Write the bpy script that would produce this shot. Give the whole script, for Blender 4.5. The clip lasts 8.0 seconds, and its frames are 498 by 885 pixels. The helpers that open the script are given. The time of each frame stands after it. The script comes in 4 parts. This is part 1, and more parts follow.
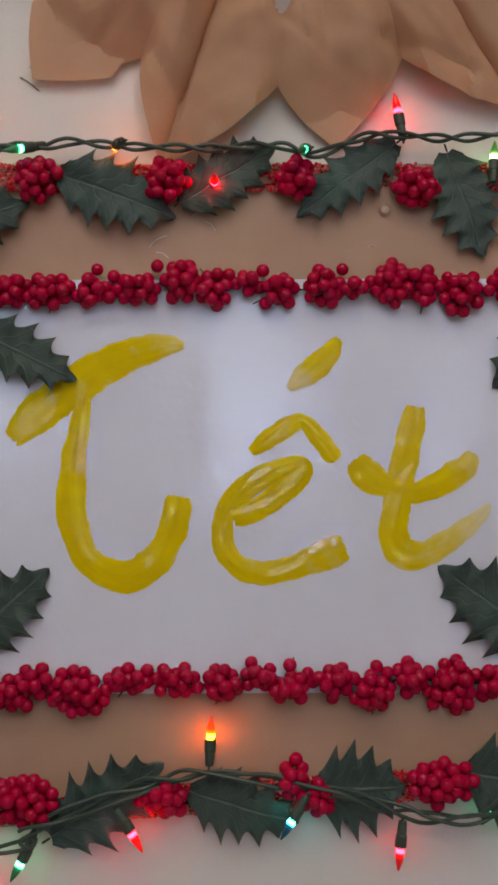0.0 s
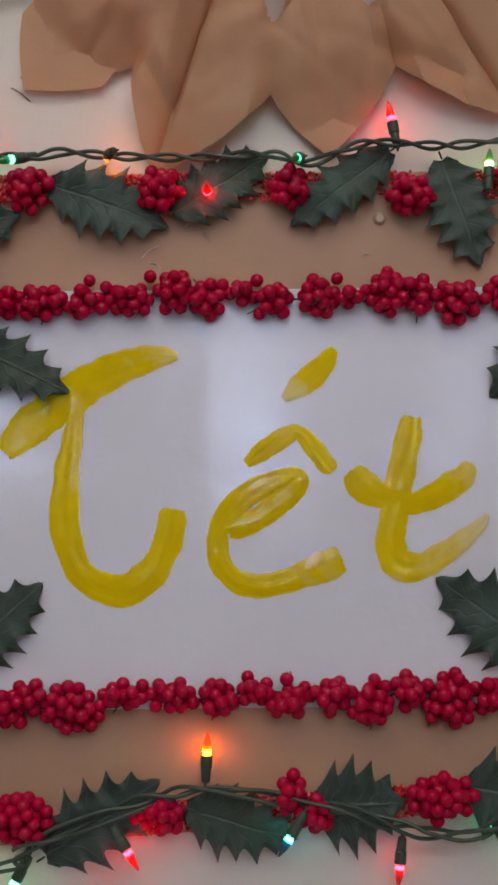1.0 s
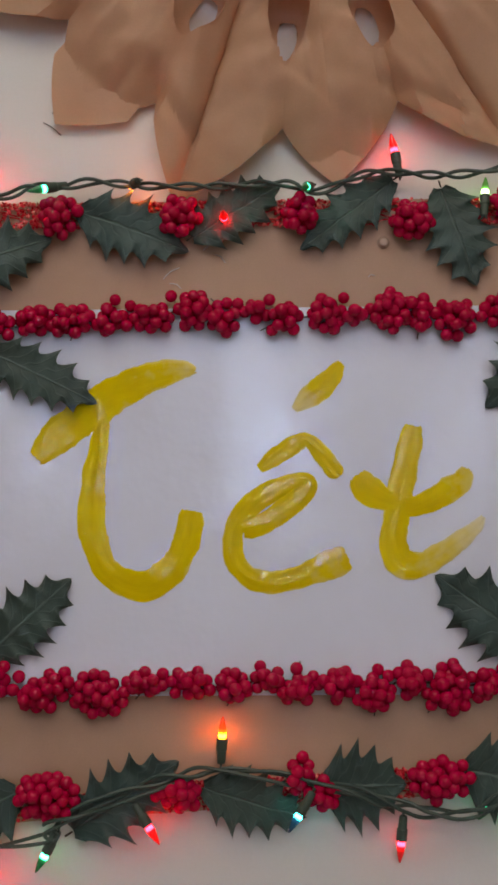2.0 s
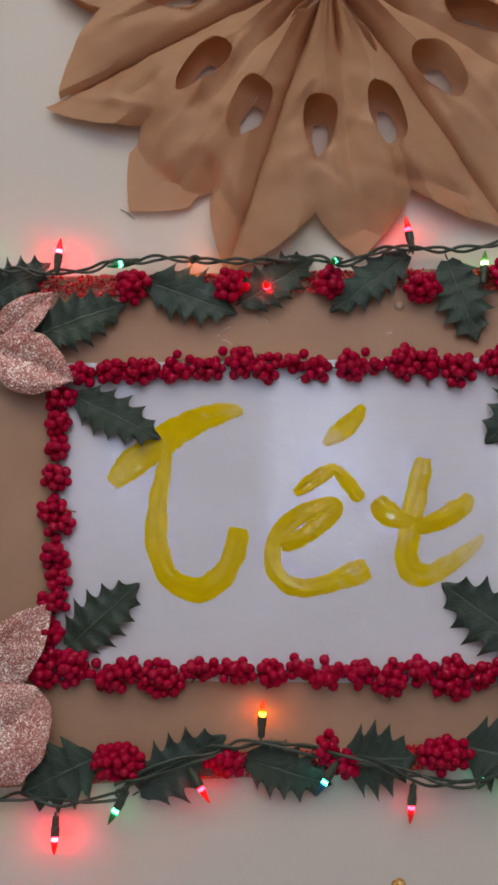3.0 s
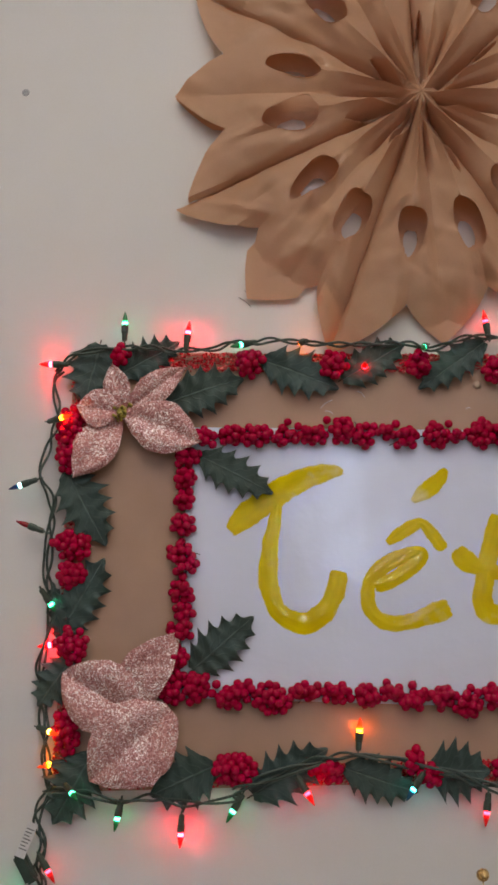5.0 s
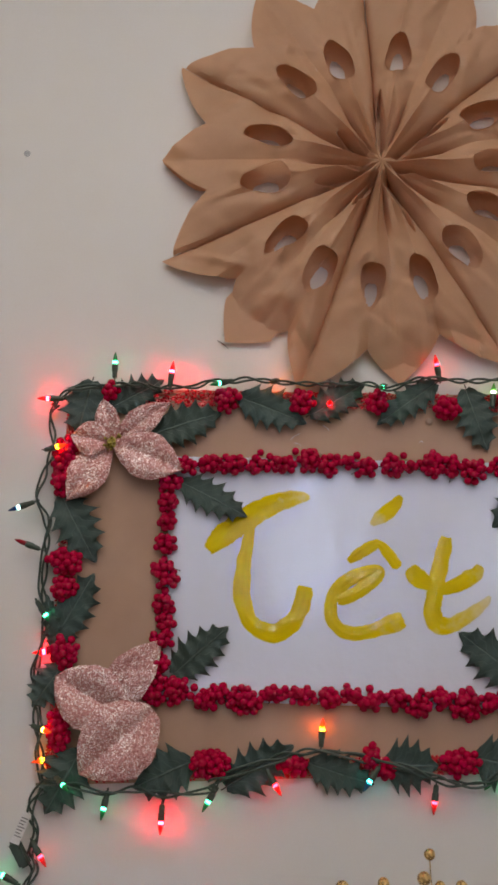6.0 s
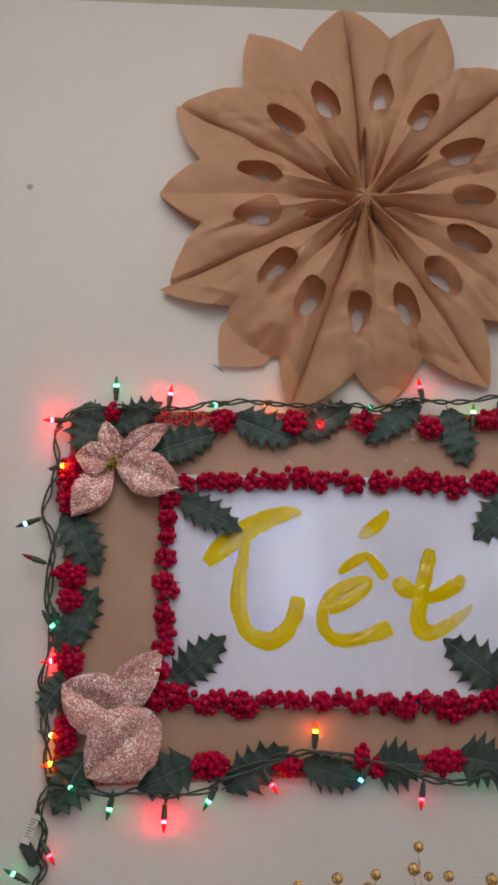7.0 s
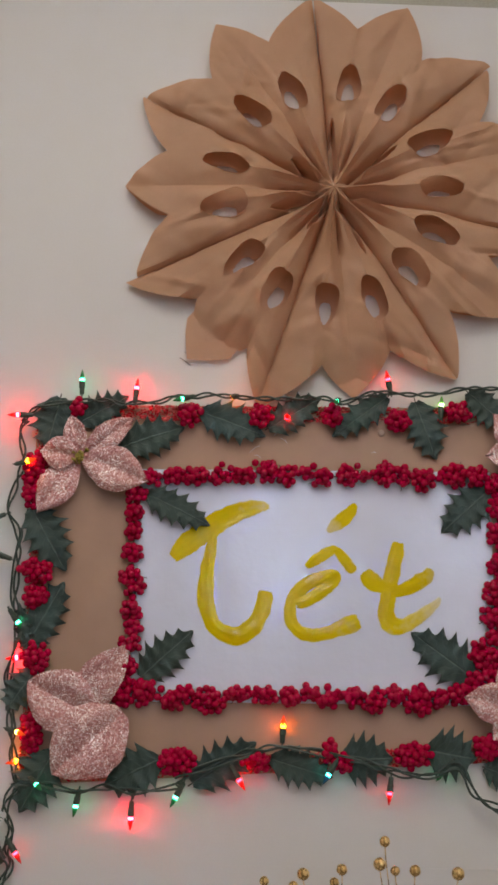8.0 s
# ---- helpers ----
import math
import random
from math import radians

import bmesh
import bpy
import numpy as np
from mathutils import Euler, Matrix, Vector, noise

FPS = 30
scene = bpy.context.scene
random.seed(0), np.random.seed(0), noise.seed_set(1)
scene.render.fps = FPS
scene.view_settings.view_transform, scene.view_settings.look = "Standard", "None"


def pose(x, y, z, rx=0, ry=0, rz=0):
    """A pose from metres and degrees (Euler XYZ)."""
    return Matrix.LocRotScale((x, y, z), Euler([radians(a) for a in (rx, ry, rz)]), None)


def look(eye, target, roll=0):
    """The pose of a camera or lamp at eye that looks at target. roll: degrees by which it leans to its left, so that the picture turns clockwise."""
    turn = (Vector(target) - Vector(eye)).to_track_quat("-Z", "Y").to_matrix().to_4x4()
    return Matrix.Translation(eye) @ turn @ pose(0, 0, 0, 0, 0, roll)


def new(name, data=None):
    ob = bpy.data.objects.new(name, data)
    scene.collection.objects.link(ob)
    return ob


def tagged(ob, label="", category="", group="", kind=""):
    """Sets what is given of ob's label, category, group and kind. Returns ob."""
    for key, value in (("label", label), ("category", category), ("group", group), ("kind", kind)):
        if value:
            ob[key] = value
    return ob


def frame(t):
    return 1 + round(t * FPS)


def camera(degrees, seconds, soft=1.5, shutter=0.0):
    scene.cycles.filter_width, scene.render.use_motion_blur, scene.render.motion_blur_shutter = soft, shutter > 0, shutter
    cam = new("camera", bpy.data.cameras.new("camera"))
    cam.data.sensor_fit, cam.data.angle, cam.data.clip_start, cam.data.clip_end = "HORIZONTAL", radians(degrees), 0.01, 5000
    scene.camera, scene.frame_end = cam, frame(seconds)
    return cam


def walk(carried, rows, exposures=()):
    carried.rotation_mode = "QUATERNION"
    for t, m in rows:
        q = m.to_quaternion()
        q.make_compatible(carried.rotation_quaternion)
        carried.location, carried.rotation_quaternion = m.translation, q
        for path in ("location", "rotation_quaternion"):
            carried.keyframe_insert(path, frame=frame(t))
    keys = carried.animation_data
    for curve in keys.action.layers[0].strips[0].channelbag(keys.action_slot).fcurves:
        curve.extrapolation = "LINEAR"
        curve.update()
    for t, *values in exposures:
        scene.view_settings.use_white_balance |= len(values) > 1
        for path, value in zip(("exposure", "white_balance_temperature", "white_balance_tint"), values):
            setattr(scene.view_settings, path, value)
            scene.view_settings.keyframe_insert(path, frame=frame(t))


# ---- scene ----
cam = camera(26.0, 8.0, soft=3.0)
PATH = [
    (0, (-0.004, -0.885, 1.438), (0.006, 1.109, 1.583), -0.2),
    (0.5, (-0.004, -0.879, 1.44), (0.007, 1.116, 1.59), -0.4),
    (1, (0.002, -0.876, 1.441), (0.008, 1.118, 1.602), -0.6),
    (1.5, (0.002, -0.894, 1.434), (0.006, 1.098, 1.616), -0.5),
    (1.7, (-0.009, -0.909, 1.434), (-0.004, 1.083, 1.612), -0.5),
    (2.8, (0.075, -1.097, 1.402), (-0.098, 0.88, 1.651), 0.0),
    (3, (0.044, -1.138, 1.401), (-0.114, 0.839, 1.659), 0.2),
    (3.5, (-0.037, -1.216, 1.403), (-0.194, 0.759, 1.673), 0.6),
    (4, (-0.054, -1.258, 1.393), (-0.227, 0.711, 1.698), 0.9),
    (5.5, (-0.07, -1.423, 1.381), (-0.204, 0.54, 1.738), 1.8),
    (6, (-0.066, -1.507, 1.355), (-0.163, 0.451, 1.752), 1.7),
    (6.5, (-0.094, -1.563, 1.34), (-0.162, 0.39, 1.767), 1.5),
    (7, (-0.098, -1.597, 1.346), (-0.141, 0.358, 1.766), 1.1),
    (7.5, (-0.086, -1.596, 1.341), (-0.111, 0.359, 1.764), 0.7),
    (8, (-0.062, -1.586, 1.348), (-0.089, 0.372, 1.758), 0.7),
]
walk(cam, [(t, look(eye, target, roll)) for t, eye, target, roll in PATH], [(0, 0.0), (4.0, 0.0), (6.5, 0.05), (8, 0.09)])

# ---- world and light ----
world = bpy.data.worlds.new("world")
scene.world = world
world.use_nodes = True
world.node_tree.nodes["Background"].inputs["Color"].default_value = (0.55, 0.62, 0.75, 1)
world.node_tree.nodes["Background"].inputs["Strength"].default_value = 0.3
scene.view_settings.exposure = 0.0


def area_lamp(name, size_x, size_y, watts, colour, m):
    data = bpy.data.lights.new(name, "AREA")
    data.shape, data.size, data.size_y = "RECTANGLE", size_x, size_y
    data.energy, data.color = watts, colour
    ob = new(name, data)
    ob.matrix_world = m
    return ob


# Unseen lamps, added overhead; the second gives frontal light that softens the shadows.
area_lamp("added_overhead_lamp", 1.8, 0.9, 15, (1.0, 0.885, 0.765), look((-0.3, -1.12, 2.86), (-0.3, -1.121, 0)))
area_lamp("added_overhead_lamp", 1.8, 0.9, 27, (1.0, 0.885, 0.765), look((0.5, -2.6, 2.86), (0.5, -2.601, 0)))


# ---- materials ----
def material(name, colour, rough=0.6, metal=0.0, spec=0.5):
    mat = bpy.data.materials.new(name)
    mat.use_nodes = True
    b = mat.node_tree.nodes["Principled BSDF"]
    b.inputs["Base Color"].default_value = (*colour, 1)
    b.inputs["Roughness"].default_value = rough
    b.inputs["Metallic"].default_value = metal
    b.inputs["Specular IOR Level"].default_value = spec
    return mat, mat.node_tree.nodes, mat.node_tree.links, b


def coords(nodes, kind="Object"):
    return nodes.new("ShaderNodeTexCoord").outputs[kind]


def noise_tex(nodes, links, vec, scale, detail=4, rough=0.55):
    n = nodes.new("ShaderNodeTexNoise")
    n.inputs["Scale"].default_value, n.inputs["Detail"].default_value, n.inputs["Roughness"].default_value = scale, detail, rough
    links.new(vec, n.inputs["Vector"])
    return n


def ramp(nodes, links, fac, stops):
    r = nodes.new("ShaderNodeValToRGB")
    while len(r.color_ramp.elements) < len(stops):
        r.color_ramp.elements.new(0.5)
    for e, (p, c) in zip(r.color_ramp.elements, stops):
        e.position, e.color = p, (*c, 1)
    links.new(fac, r.inputs["Fac"])
    return r.outputs["Color"]


def mix(nodes, links, fac, a, b, mode="MIX"):
    m = nodes.new("ShaderNodeMix")
    m.data_type, m.blend_type = "RGBA", mode
    for socket, v in ((m.inputs[0], fac), (m.inputs[6], a), (m.inputs[7], b)):
        if isinstance(v, (int, float)):
            socket.default_value = v
        elif isinstance(v, tuple):
            socket.default_value = (*v, 1)
        else:
            links.new(v, socket)
    return m.outputs[2]


def bump(nodes, links, b, height, strength, distance):
    n = nodes.new("ShaderNodeBump")
    n.inputs["Strength"].default_value, n.inputs["Distance"].default_value = strength, distance
    links.new(height, n.inputs["Height"])
    links.new(n.outputs["Normal"], b.inputs["Normal"])
    return n


def math_node(nodes, links, op, a, b=0.0):
    m = nodes.new("ShaderNodeMath")
    m.operation = op
    for socket, v in ((m.inputs[0], a), (m.inputs[1], b)):
        if isinstance(v, (int, float)):
            socket.default_value = v
        else:
            links.new(v, socket)
    return m.outputs[0]


def surface(name, dark, light, rough, scale, fine, depth, spec=0.5, metal=0.0, kind="Object", grit=0.12):
    """A two-scale surface: broad blotches of colour, fine grain, fine relief."""
    mat, nodes, links, b = material(name, light, rough, metal, spec)
    vec = coords(nodes, kind)
    broad = noise_tex(nodes, links, vec, scale, 4)
    grain = noise_tex(nodes, links, vec, fine, 3, 0.65)
    colour = ramp(nodes, links, broad.outputs["Fac"], [(0.32, dark), (0.68, light)])
    speck = ramp(nodes, links, grain.outputs["Fac"], [(0.3, (1 - grit,) * 3), (0.7, (1 + grit * 0.6,) * 3)])
    links.new(mix(nodes, links, 1.0, colour, speck, "MULTIPLY"), b.inputs["Base Color"])
    r = ramp(nodes, links, broad.outputs["Fac"], [(0.3, (rough * 0.85,) * 3), (0.7, (min(1, rough * 1.15),) * 3)])
    links.new(r, b.inputs["Roughness"])
    bump(nodes, links, b, grain.outputs["Fac"], 0.6, depth)
    return mat


WALL = surface("wall_paint", (0.655, 0.64, 0.62), (0.71, 0.695, 0.67), 0.62, 2.2, 320, 0.00008, 0.35, grit=0.02)
UPPER = surface("upper_wall_paint", (0.42, 0.40, 0.33), (0.47, 0.45, 0.37), 0.7, 2.0, 300, 0.0004, 0.3)
CEILING = surface("ceiling_paint", (0.74, 0.73, 0.70), (0.80, 0.79, 0.77), 0.8, 1.5, 200, 0.0005, 0.2)
FLOOR = surface("floor_vinyl", (0.22, 0.19, 0.16), (0.32, 0.28, 0.24), 0.45, 3.0, 90, 0.0005)
BOARD = surface("kraft_board", (0.38, 0.235, 0.158), (0.44, 0.28, 0.19), 0.5, 9, 600, 0.0001, 0.4, grit=0.05)
KRAFT = surface("kraft_paper", (0.645, 0.410, 0.258), (0.72, 0.472, 0.306), 0.46, 14, 520, 0.00015, 0.35, grit=0.05)
BERRY = surface("red_lacquer", (0.37, 0.0003, 0.030), (0.46, 0.0005, 0.044), 0.09, 160, 900, 0.00003, 0.26)
STEM = surface("brown_stem", (0.03, 0.02, 0.015), (0.07, 0.05, 0.035), 0.7, 80, 900, 0.0003)
CABLE = surface("green_cable", (0.024, 0.046, 0.036), (0.040, 0.066, 0.052), 0.42, 60, 700, 0.0001)
SOCKET = surface("green_socket", (0.028, 0.050, 0.038), (0.044, 0.070, 0.052), 0.45, 90, 700, 0.0002)
GOLD = surface("gold_foil", (0.50, 0.31, 0.10), (0.80, 0.58, 0.26), 0.28, 160, 900, 0.0012, 0.5, 0.7)
PIN = surface("grey_filler", (0.30, 0.30, 0.31), (0.44, 0.44, 0.45), 0.7, 300, 900, 0.0003)
TAG = surface("tag_paper", (0.62, 0.62, 0.63), (0.74, 0.74, 0.74), 0.6, 40, 800, 0.0001)
INK = surface("grey_ink", (0.12, 0.12, 0.13), (0.20, 0.20, 0.21), 0.6, 40, 800, 0.0001)
STAMEN = surface("olive_stamen", (0.16, 0.15, 0.02), (0.42, 0.33, 0.03), 0.5, 300, 900, 0.0005)


def paper_gloss():
    mat, nodes, links, b = material("laminated_paper", (0.66, 0.66, 0.70), 0.2, 0, 0.5)
    vec = coords(nodes)
    broad = noise_tex(nodes, links, vec, 5, 3)
    # the blue in this colour stands in for bluish reflections across the sheet
    links.new(ramp(nodes, links, broad.outputs["Fac"], [(0.3, (0.65, 0.675, 0.79)), (0.7, (0.69, 0.715, 0.84))]), b.inputs["Base Color"])
    smear = noise_tex(nodes, links, vec, 26, 5, 0.6)
    links.new(ramp(nodes, links, smear.outputs["Fac"], [(0.3, (0.125,) * 3), (0.72, (0.24,) * 3)]), b.inputs["Roughness"])
    wave = noise_tex(nodes, links, vec, 12, 4, 0.6)
    bump(nodes, links, b, wave.outputs["Fac"], 0.34, 0.0055)
    return mat


def yellow_paint():
    mat, nodes, links, b = material("yellow_paint", (0.55, 0.40, 0.0), 0.2, 0, 0.18)
    vec = coords(nodes, "UV")
    stretch = nodes.new("ShaderNodeMapping")
    stretch.inputs["Scale"].default_value = (0.5, 1.7, 1)
    links.new(vec, stretch.inputs["Vector"])
    streak = noise_tex(nodes, links, stretch.outputs[0], 3.0, 4)
    blot = noise_tex(nodes, links, coords(nodes), 38, 3)
    both = math_node(nodes, links, "MULTIPLY", streak.outputs["Fac"], 0.6)
    total = math_node(nodes, links, "ADD", both, math_node(nodes, links, "MULTIPLY", blot.outputs["Fac"], 0.45))
    thick = ramp(nodes, links, total, [(0.29, (0.76, 0.61, 0.0)), (0.38, (0.71, 0.55, 0.0)), (0.72, (0.62, 0.455, 0.0))])
    cover = nodes.new("ShaderNodeAttribute")
    cover.attribute_name = "cover"
    patchy = math_node(nodes, links, "ADD", cover.outputs["Fac"], math_node(nodes, links, "MULTIPLY", math_node(nodes, links, "SUBTRACT", blot.outputs["Fac"], 0.5), 0.9))
    laid = ramp(nodes, links, patchy, [(0.15, (0.25,) * 3), (0.85, (1.0,) * 3)])
    links.new(mix(nodes, links, laid, (0.68, 0.70, 0.72), thick), b.inputs["Base Color"])
    links.new(ramp(nodes, links, streak.outputs["Fac"], [(0.3, (0.04,) * 3), (0.7, (0.10,) * 3)]), b.inputs["Roughness"])
    lumps = noise_tex(nodes, links, coords(nodes), 70, 1)
    relief = math_node(nodes, links, "ADD", math_node(nodes, links, "MULTIPLY", streak.outputs["Fac"], 0.28), lumps.outputs["Fac"])
    bump(nodes, links, b, relief, 0.8, 0.0007)
    return mat


def leaf_cloth():
    """Dark green cloth with a pale midrib and side veins, from the blade's own u (along) and v (across)."""
    mat, nodes, links, b = material("leaf_cloth", (0.02, 0.05, 0.045), 0.5, 0, 0.4)
    split = nodes.new("ShaderNodeSeparateXYZ")
    links.new(coords(nodes, "UV"), split.inputs[0])
    u, v = split.outputs[0], split.outputs[1]
    across = math_node(nodes, links, "ABSOLUTE", math_node(nodes, links, "SUBTRACT", v, 0.5))
    slant = math_node(nodes, links, "SUBTRACT", u, math_node(nodes, links, "MULTIPLY", across, 0.55))
    saw = math_node(nodes, links, "PINGPONG", math_node(nodes, links, "MULTIPLY", slant, 7.0), 0.5)
    side = ramp(nodes, links, saw, [(0.0, (1, 1, 1)), (0.10, (0, 0, 0))])
    rib = ramp(nodes, links, across, [(0.008, (1, 1, 1)), (0.03, (0, 0, 0))])
    veins = math_node(nodes, links, "MAXIMUM", rib, math_node(nodes, links, "MULTIPLY", side, 0.35))
    broad = noise_tex(nodes, links, coords(nodes), 28, 4)
    weave = noise_tex(nodes, links, coords(nodes), 900, 2)
    base = ramp(nodes, links, broad.outputs["Fac"], [(0.28, (0.014, 0.033, 0.031)), (0.72, (0.040, 0.078, 0.072))])
    info = nodes.new("ShaderNodeObjectInfo")
    base = mix(nodes, links, math_node(nodes, links, "MULTIPLY", info.outputs["Random"], 0.45), base, (0.030, 0.050, 0.034))
    links.new(mix(nodes, links, math_node(nodes, links, "MULTIPLY", veins, 0.6), base, (0.10, 0.145, 0.13)), b.inputs["Base Color"])
    height = math_node(nodes, links, "ADD", math_node(nodes, links, "MULTIPLY", veins, -0.8), math_node(nodes, links, "MULTIPLY", weave.outputs["Fac"], 0.3))
    bump(nodes, links, b, height, 0.8, 0.0014)
    b.inputs["Sheen Weight"].default_value = 0.15
    b.inputs["Subsurface Weight"].default_value = 0.0
    return mat


def glitter(name, deep, bright, flake_scale, metal, lit):
    """Cloth under loose flakes: every flake has its own tilt and tone; the palest tone is painted-in sparkle."""
    mat, nodes, links, b = material(name, bright, 0.3, metal, 0.6)
    vec = coords(nodes)
    cells = nodes.new("ShaderNodeTexVoronoi")
    cells.inputs["Scale"].default_value = flake_scale
    links.new(vec, cells.inputs["Vector"])
    broad = noise_tex(nodes, links, vec, 30, 5, 0.75)
    split = nodes.new("ShaderNodeSeparateColor")
    links.new(cells.outputs["Color"], split.inputs[0])
    tone = math_node(nodes, links, "ADD", math_node(nodes, links, "MULTIPLY", split.outputs[0], 0.50), math_node(nodes, links, "MULTIPLY", broad.outputs["Fac"], 0.72))
    links.new(ramp(nodes, links, tone, [(0.18, tuple(c * 0.7 for c in deep)), (0.33, deep), (0.70, bright), (0.88, lit)]), b.inputs["Base Color"])
    links.new(ramp(nodes, links, split.outputs[1], [(0.2, (0.55,) * 3), (0.8, (0.16,) * 3)]), b.inputs["Roughness"])
    tilt = nodes.new("ShaderNodeVectorMath")
    tilt.operation = "MULTIPLY_ADD"
    links.new(cells.outputs["Color"], tilt.inputs[0])
    tilt.inputs[1].default_value = (0.72, 0.72, 0.72)
    tilt.inputs[2].default_value = (-0.36, -0.36, -0.36)
    add = nodes.new("ShaderNodeVectorMath")
    add.operation = "ADD"
    geo = nodes.new("ShaderNodeNewGeometry")
    links.new(geo.outputs["Normal"], add.inputs[0])
    links.new(tilt.outputs[0], add.inputs[1])
    unit = nodes.new("ShaderNodeVectorMath")
    unit.operation = "NORMALIZE"
    links.new(add.outputs[0], unit.inputs[0])
    links.new(unit.outputs[0], b.inputs["Normal"])
    return mat


def bulb_glass(name, body, hot, power):
    """Lit coloured glass: hottest round the filament near the socket, deeper in colour towards the tip."""
    mat, nodes, links, b = material(name, tuple(min(1, c * 0.5 + 0.02) for c in body), 0.08, 0, 0.5)
    split = nodes.new("ShaderNodeSeparateXYZ")
    links.new(coords(nodes), split.inputs[0])
    along = math_node(nodes, links, "MULTIPLY", split.outputs[2], 1 / 0.020)
    tones = [(0.0, tuple(0.4 * x + 0.2 * y for x, y in zip(body, hot))), (0.08, hot), (0.17, hot), (0.28, tuple(x * 0.07 for x in body)), (0.48, tuple(x * 0.010 for x in body)), (1.0, tuple(x * 0.003 for x in body))]
    links.new(ramp(nodes, links, along, tones), b.inputs["Emission Color"])
    b.inputs["Emission Strength"].default_value = power
    return mat


def clear_glass():
    mat, nodes, links, b = material("clear_glue", (0.58, 0.42, 0.33), 0.08, 0, 0.5)
    b.inputs["Transmission Weight"].default_value = 0.25
    b.inputs["IOR"].default_value = 1.45
    return mat


def let_through(mat, share, colour):
    """Thin paper: a share of the light passes through the sheet."""
    nodes, links = mat.node_tree.nodes, mat.node_tree.links
    thin = nodes.new("ShaderNodeBsdfTranslucent")
    thin.inputs["Color"].default_value = (*colour, 1)
    blend = nodes.new("ShaderNodeMixShader")
    blend.inputs[0].default_value = share
    links.new(nodes["Principled BSDF"].outputs[0], blend.inputs[1])
    links.new(thin.outputs[0], blend.inputs[2])
    links.new(blend.outputs[0], nodes["Material Output"].inputs["Surface"])


let_through(KRAFT, 0.42, (0.66, 0.33, 0.17))
PAPER, YELLOW, LEAF = paper_gloss(), yellow_paint(), leaf_cloth()
PINK = glitter("pink_glitter", (0.40, 0.155, 0.145), (0.57, 0.272, 0.255), 800, 0.2, (1.0, 0.92, 0.91))
SEQUIN = glitter("red_sequin", (0.46, 0.003, 0.012), (0.72, 0.014, 0.035), 480, 0.2, (1.0, 0.35, 0.30))
GLUE = clear_glass()
GLASS = {
    "red": bulb_glass("red_bulb", (1.0, 0.0002, 0.0005), (1.0, 0.0045, 0.010), 320),
    "crimson": bulb_glass("soft_red_bulb", (1.0, 0.0002, 0.0005), (1.0, 0.0045, 0.010), 90),
    "rose": bulb_glass("dim_red_bulb", (1.0, 0.001, 0.003), (1.0, 0.014, 0.03), 30),
    "green": bulb_glass("green_bulb", (0.002, 0.20, 0.050), (0.06, 1.0, 0.42), 20),
    "teal": bulb_glass("teal_bulb", (0.0, 0.08, 0.16), (0.05, 1.0, 0.85), 21),
    "blue": bulb_glass("blue_bulb", (0.002, 0.05, 0.20), (0.45, 1.0, 0.85), 11),
    "orange": bulb_glass("orange_bulb", (1.0, 0.060, 0.0004), (1.0, 0.17, 0.003), 120),
    "amber": bulb_glass("amber_bulb", (1.0, 0.08, 0.001), (1.0, 0.34, 0.03), 70),
    "pale": bulb_glass("pale_green_bulb", (0.16, 0.55, 0.08), (0.45, 1.0, 0.25), 22),
    "unlit": surface("unlit_red_bulb", (0.22, 0.004, 0.012), (0.30, 0.006, 0.02), 0.12, 90, 700, 0.0001),
}


# ---- builders ----
def link_mesh(name, bm, mat, smooth=True, crease=0.6):
    bmesh.ops.recalc_face_normals(bm, faces=bm.faces)
    for f in bm.faces:
        f.smooth = smooth
    if smooth:
        for e in bm.edges:
            if len(e.link_faces) == 2 and e.calc_face_angle(0) > crease:
                e.smooth = False
    me = bpy.data.meshes.new(name)
    bm.to_mesh(me)
    bm.free()
    me.materials.append(mat)
    return me


def part(name, bm, mat, parent, label="", m=None, crease=0.6):
    ob = new(name, link_mesh(name, bm, mat, True, crease) if isinstance(bm, bmesh.types.BMesh) else bm)
    ob.parent = parent
    if m is not None:
        ob.matrix_basis = m
    return tagged(ob, label)


def facing(x, z, d, degrees=0.0, tip=0.0):
    """A pose on the wall: local x runs along the wall at that angle, local z points out of the wall; tip lifts local x off the wall."""
    return pose(x, -d, z, 90, 0, 0) @ pose(0, 0, 0, 0, 0, degrees) @ pose(0, 0, 0, 0, -tip, 0)


def slab(x0, x1, y0, y1, z0, z1, bevel=0.0):
    bm = bmesh.new()
    bmesh.ops.create_cube(bm, size=1, matrix=Matrix.Translation(((x0 + x1) / 2, (y0 + y1) / 2, (z0 + z1) / 2)) @ Matrix.Diagonal((x1 - x0, y1 - y0, z1 - z0, 1)))
    if bevel:
        bmesh.ops.bevel(bm, geom=list(bm.edges), offset=bevel, segments=2, affect="EDGES")
    return bm


def spline(points, steps):
    """Points of a smooth line through the given points."""
    p = [Vector(q) for q in points]
    p = [2 * p[0] - p[1], *p, 2 * p[-1] - p[-2]]
    out = []
    for a, b, c, d in zip(p, p[1:], p[2:], p[3:]):
        for i in range(steps):
            t = i / steps
            out.append(0.5 * (2 * b + (c - a) * t + (2 * a - 5 * b + 4 * c - d) * t * t + (3 * b - a - 3 * c + d) * t ** 3))
    return [*out, p[-2]]


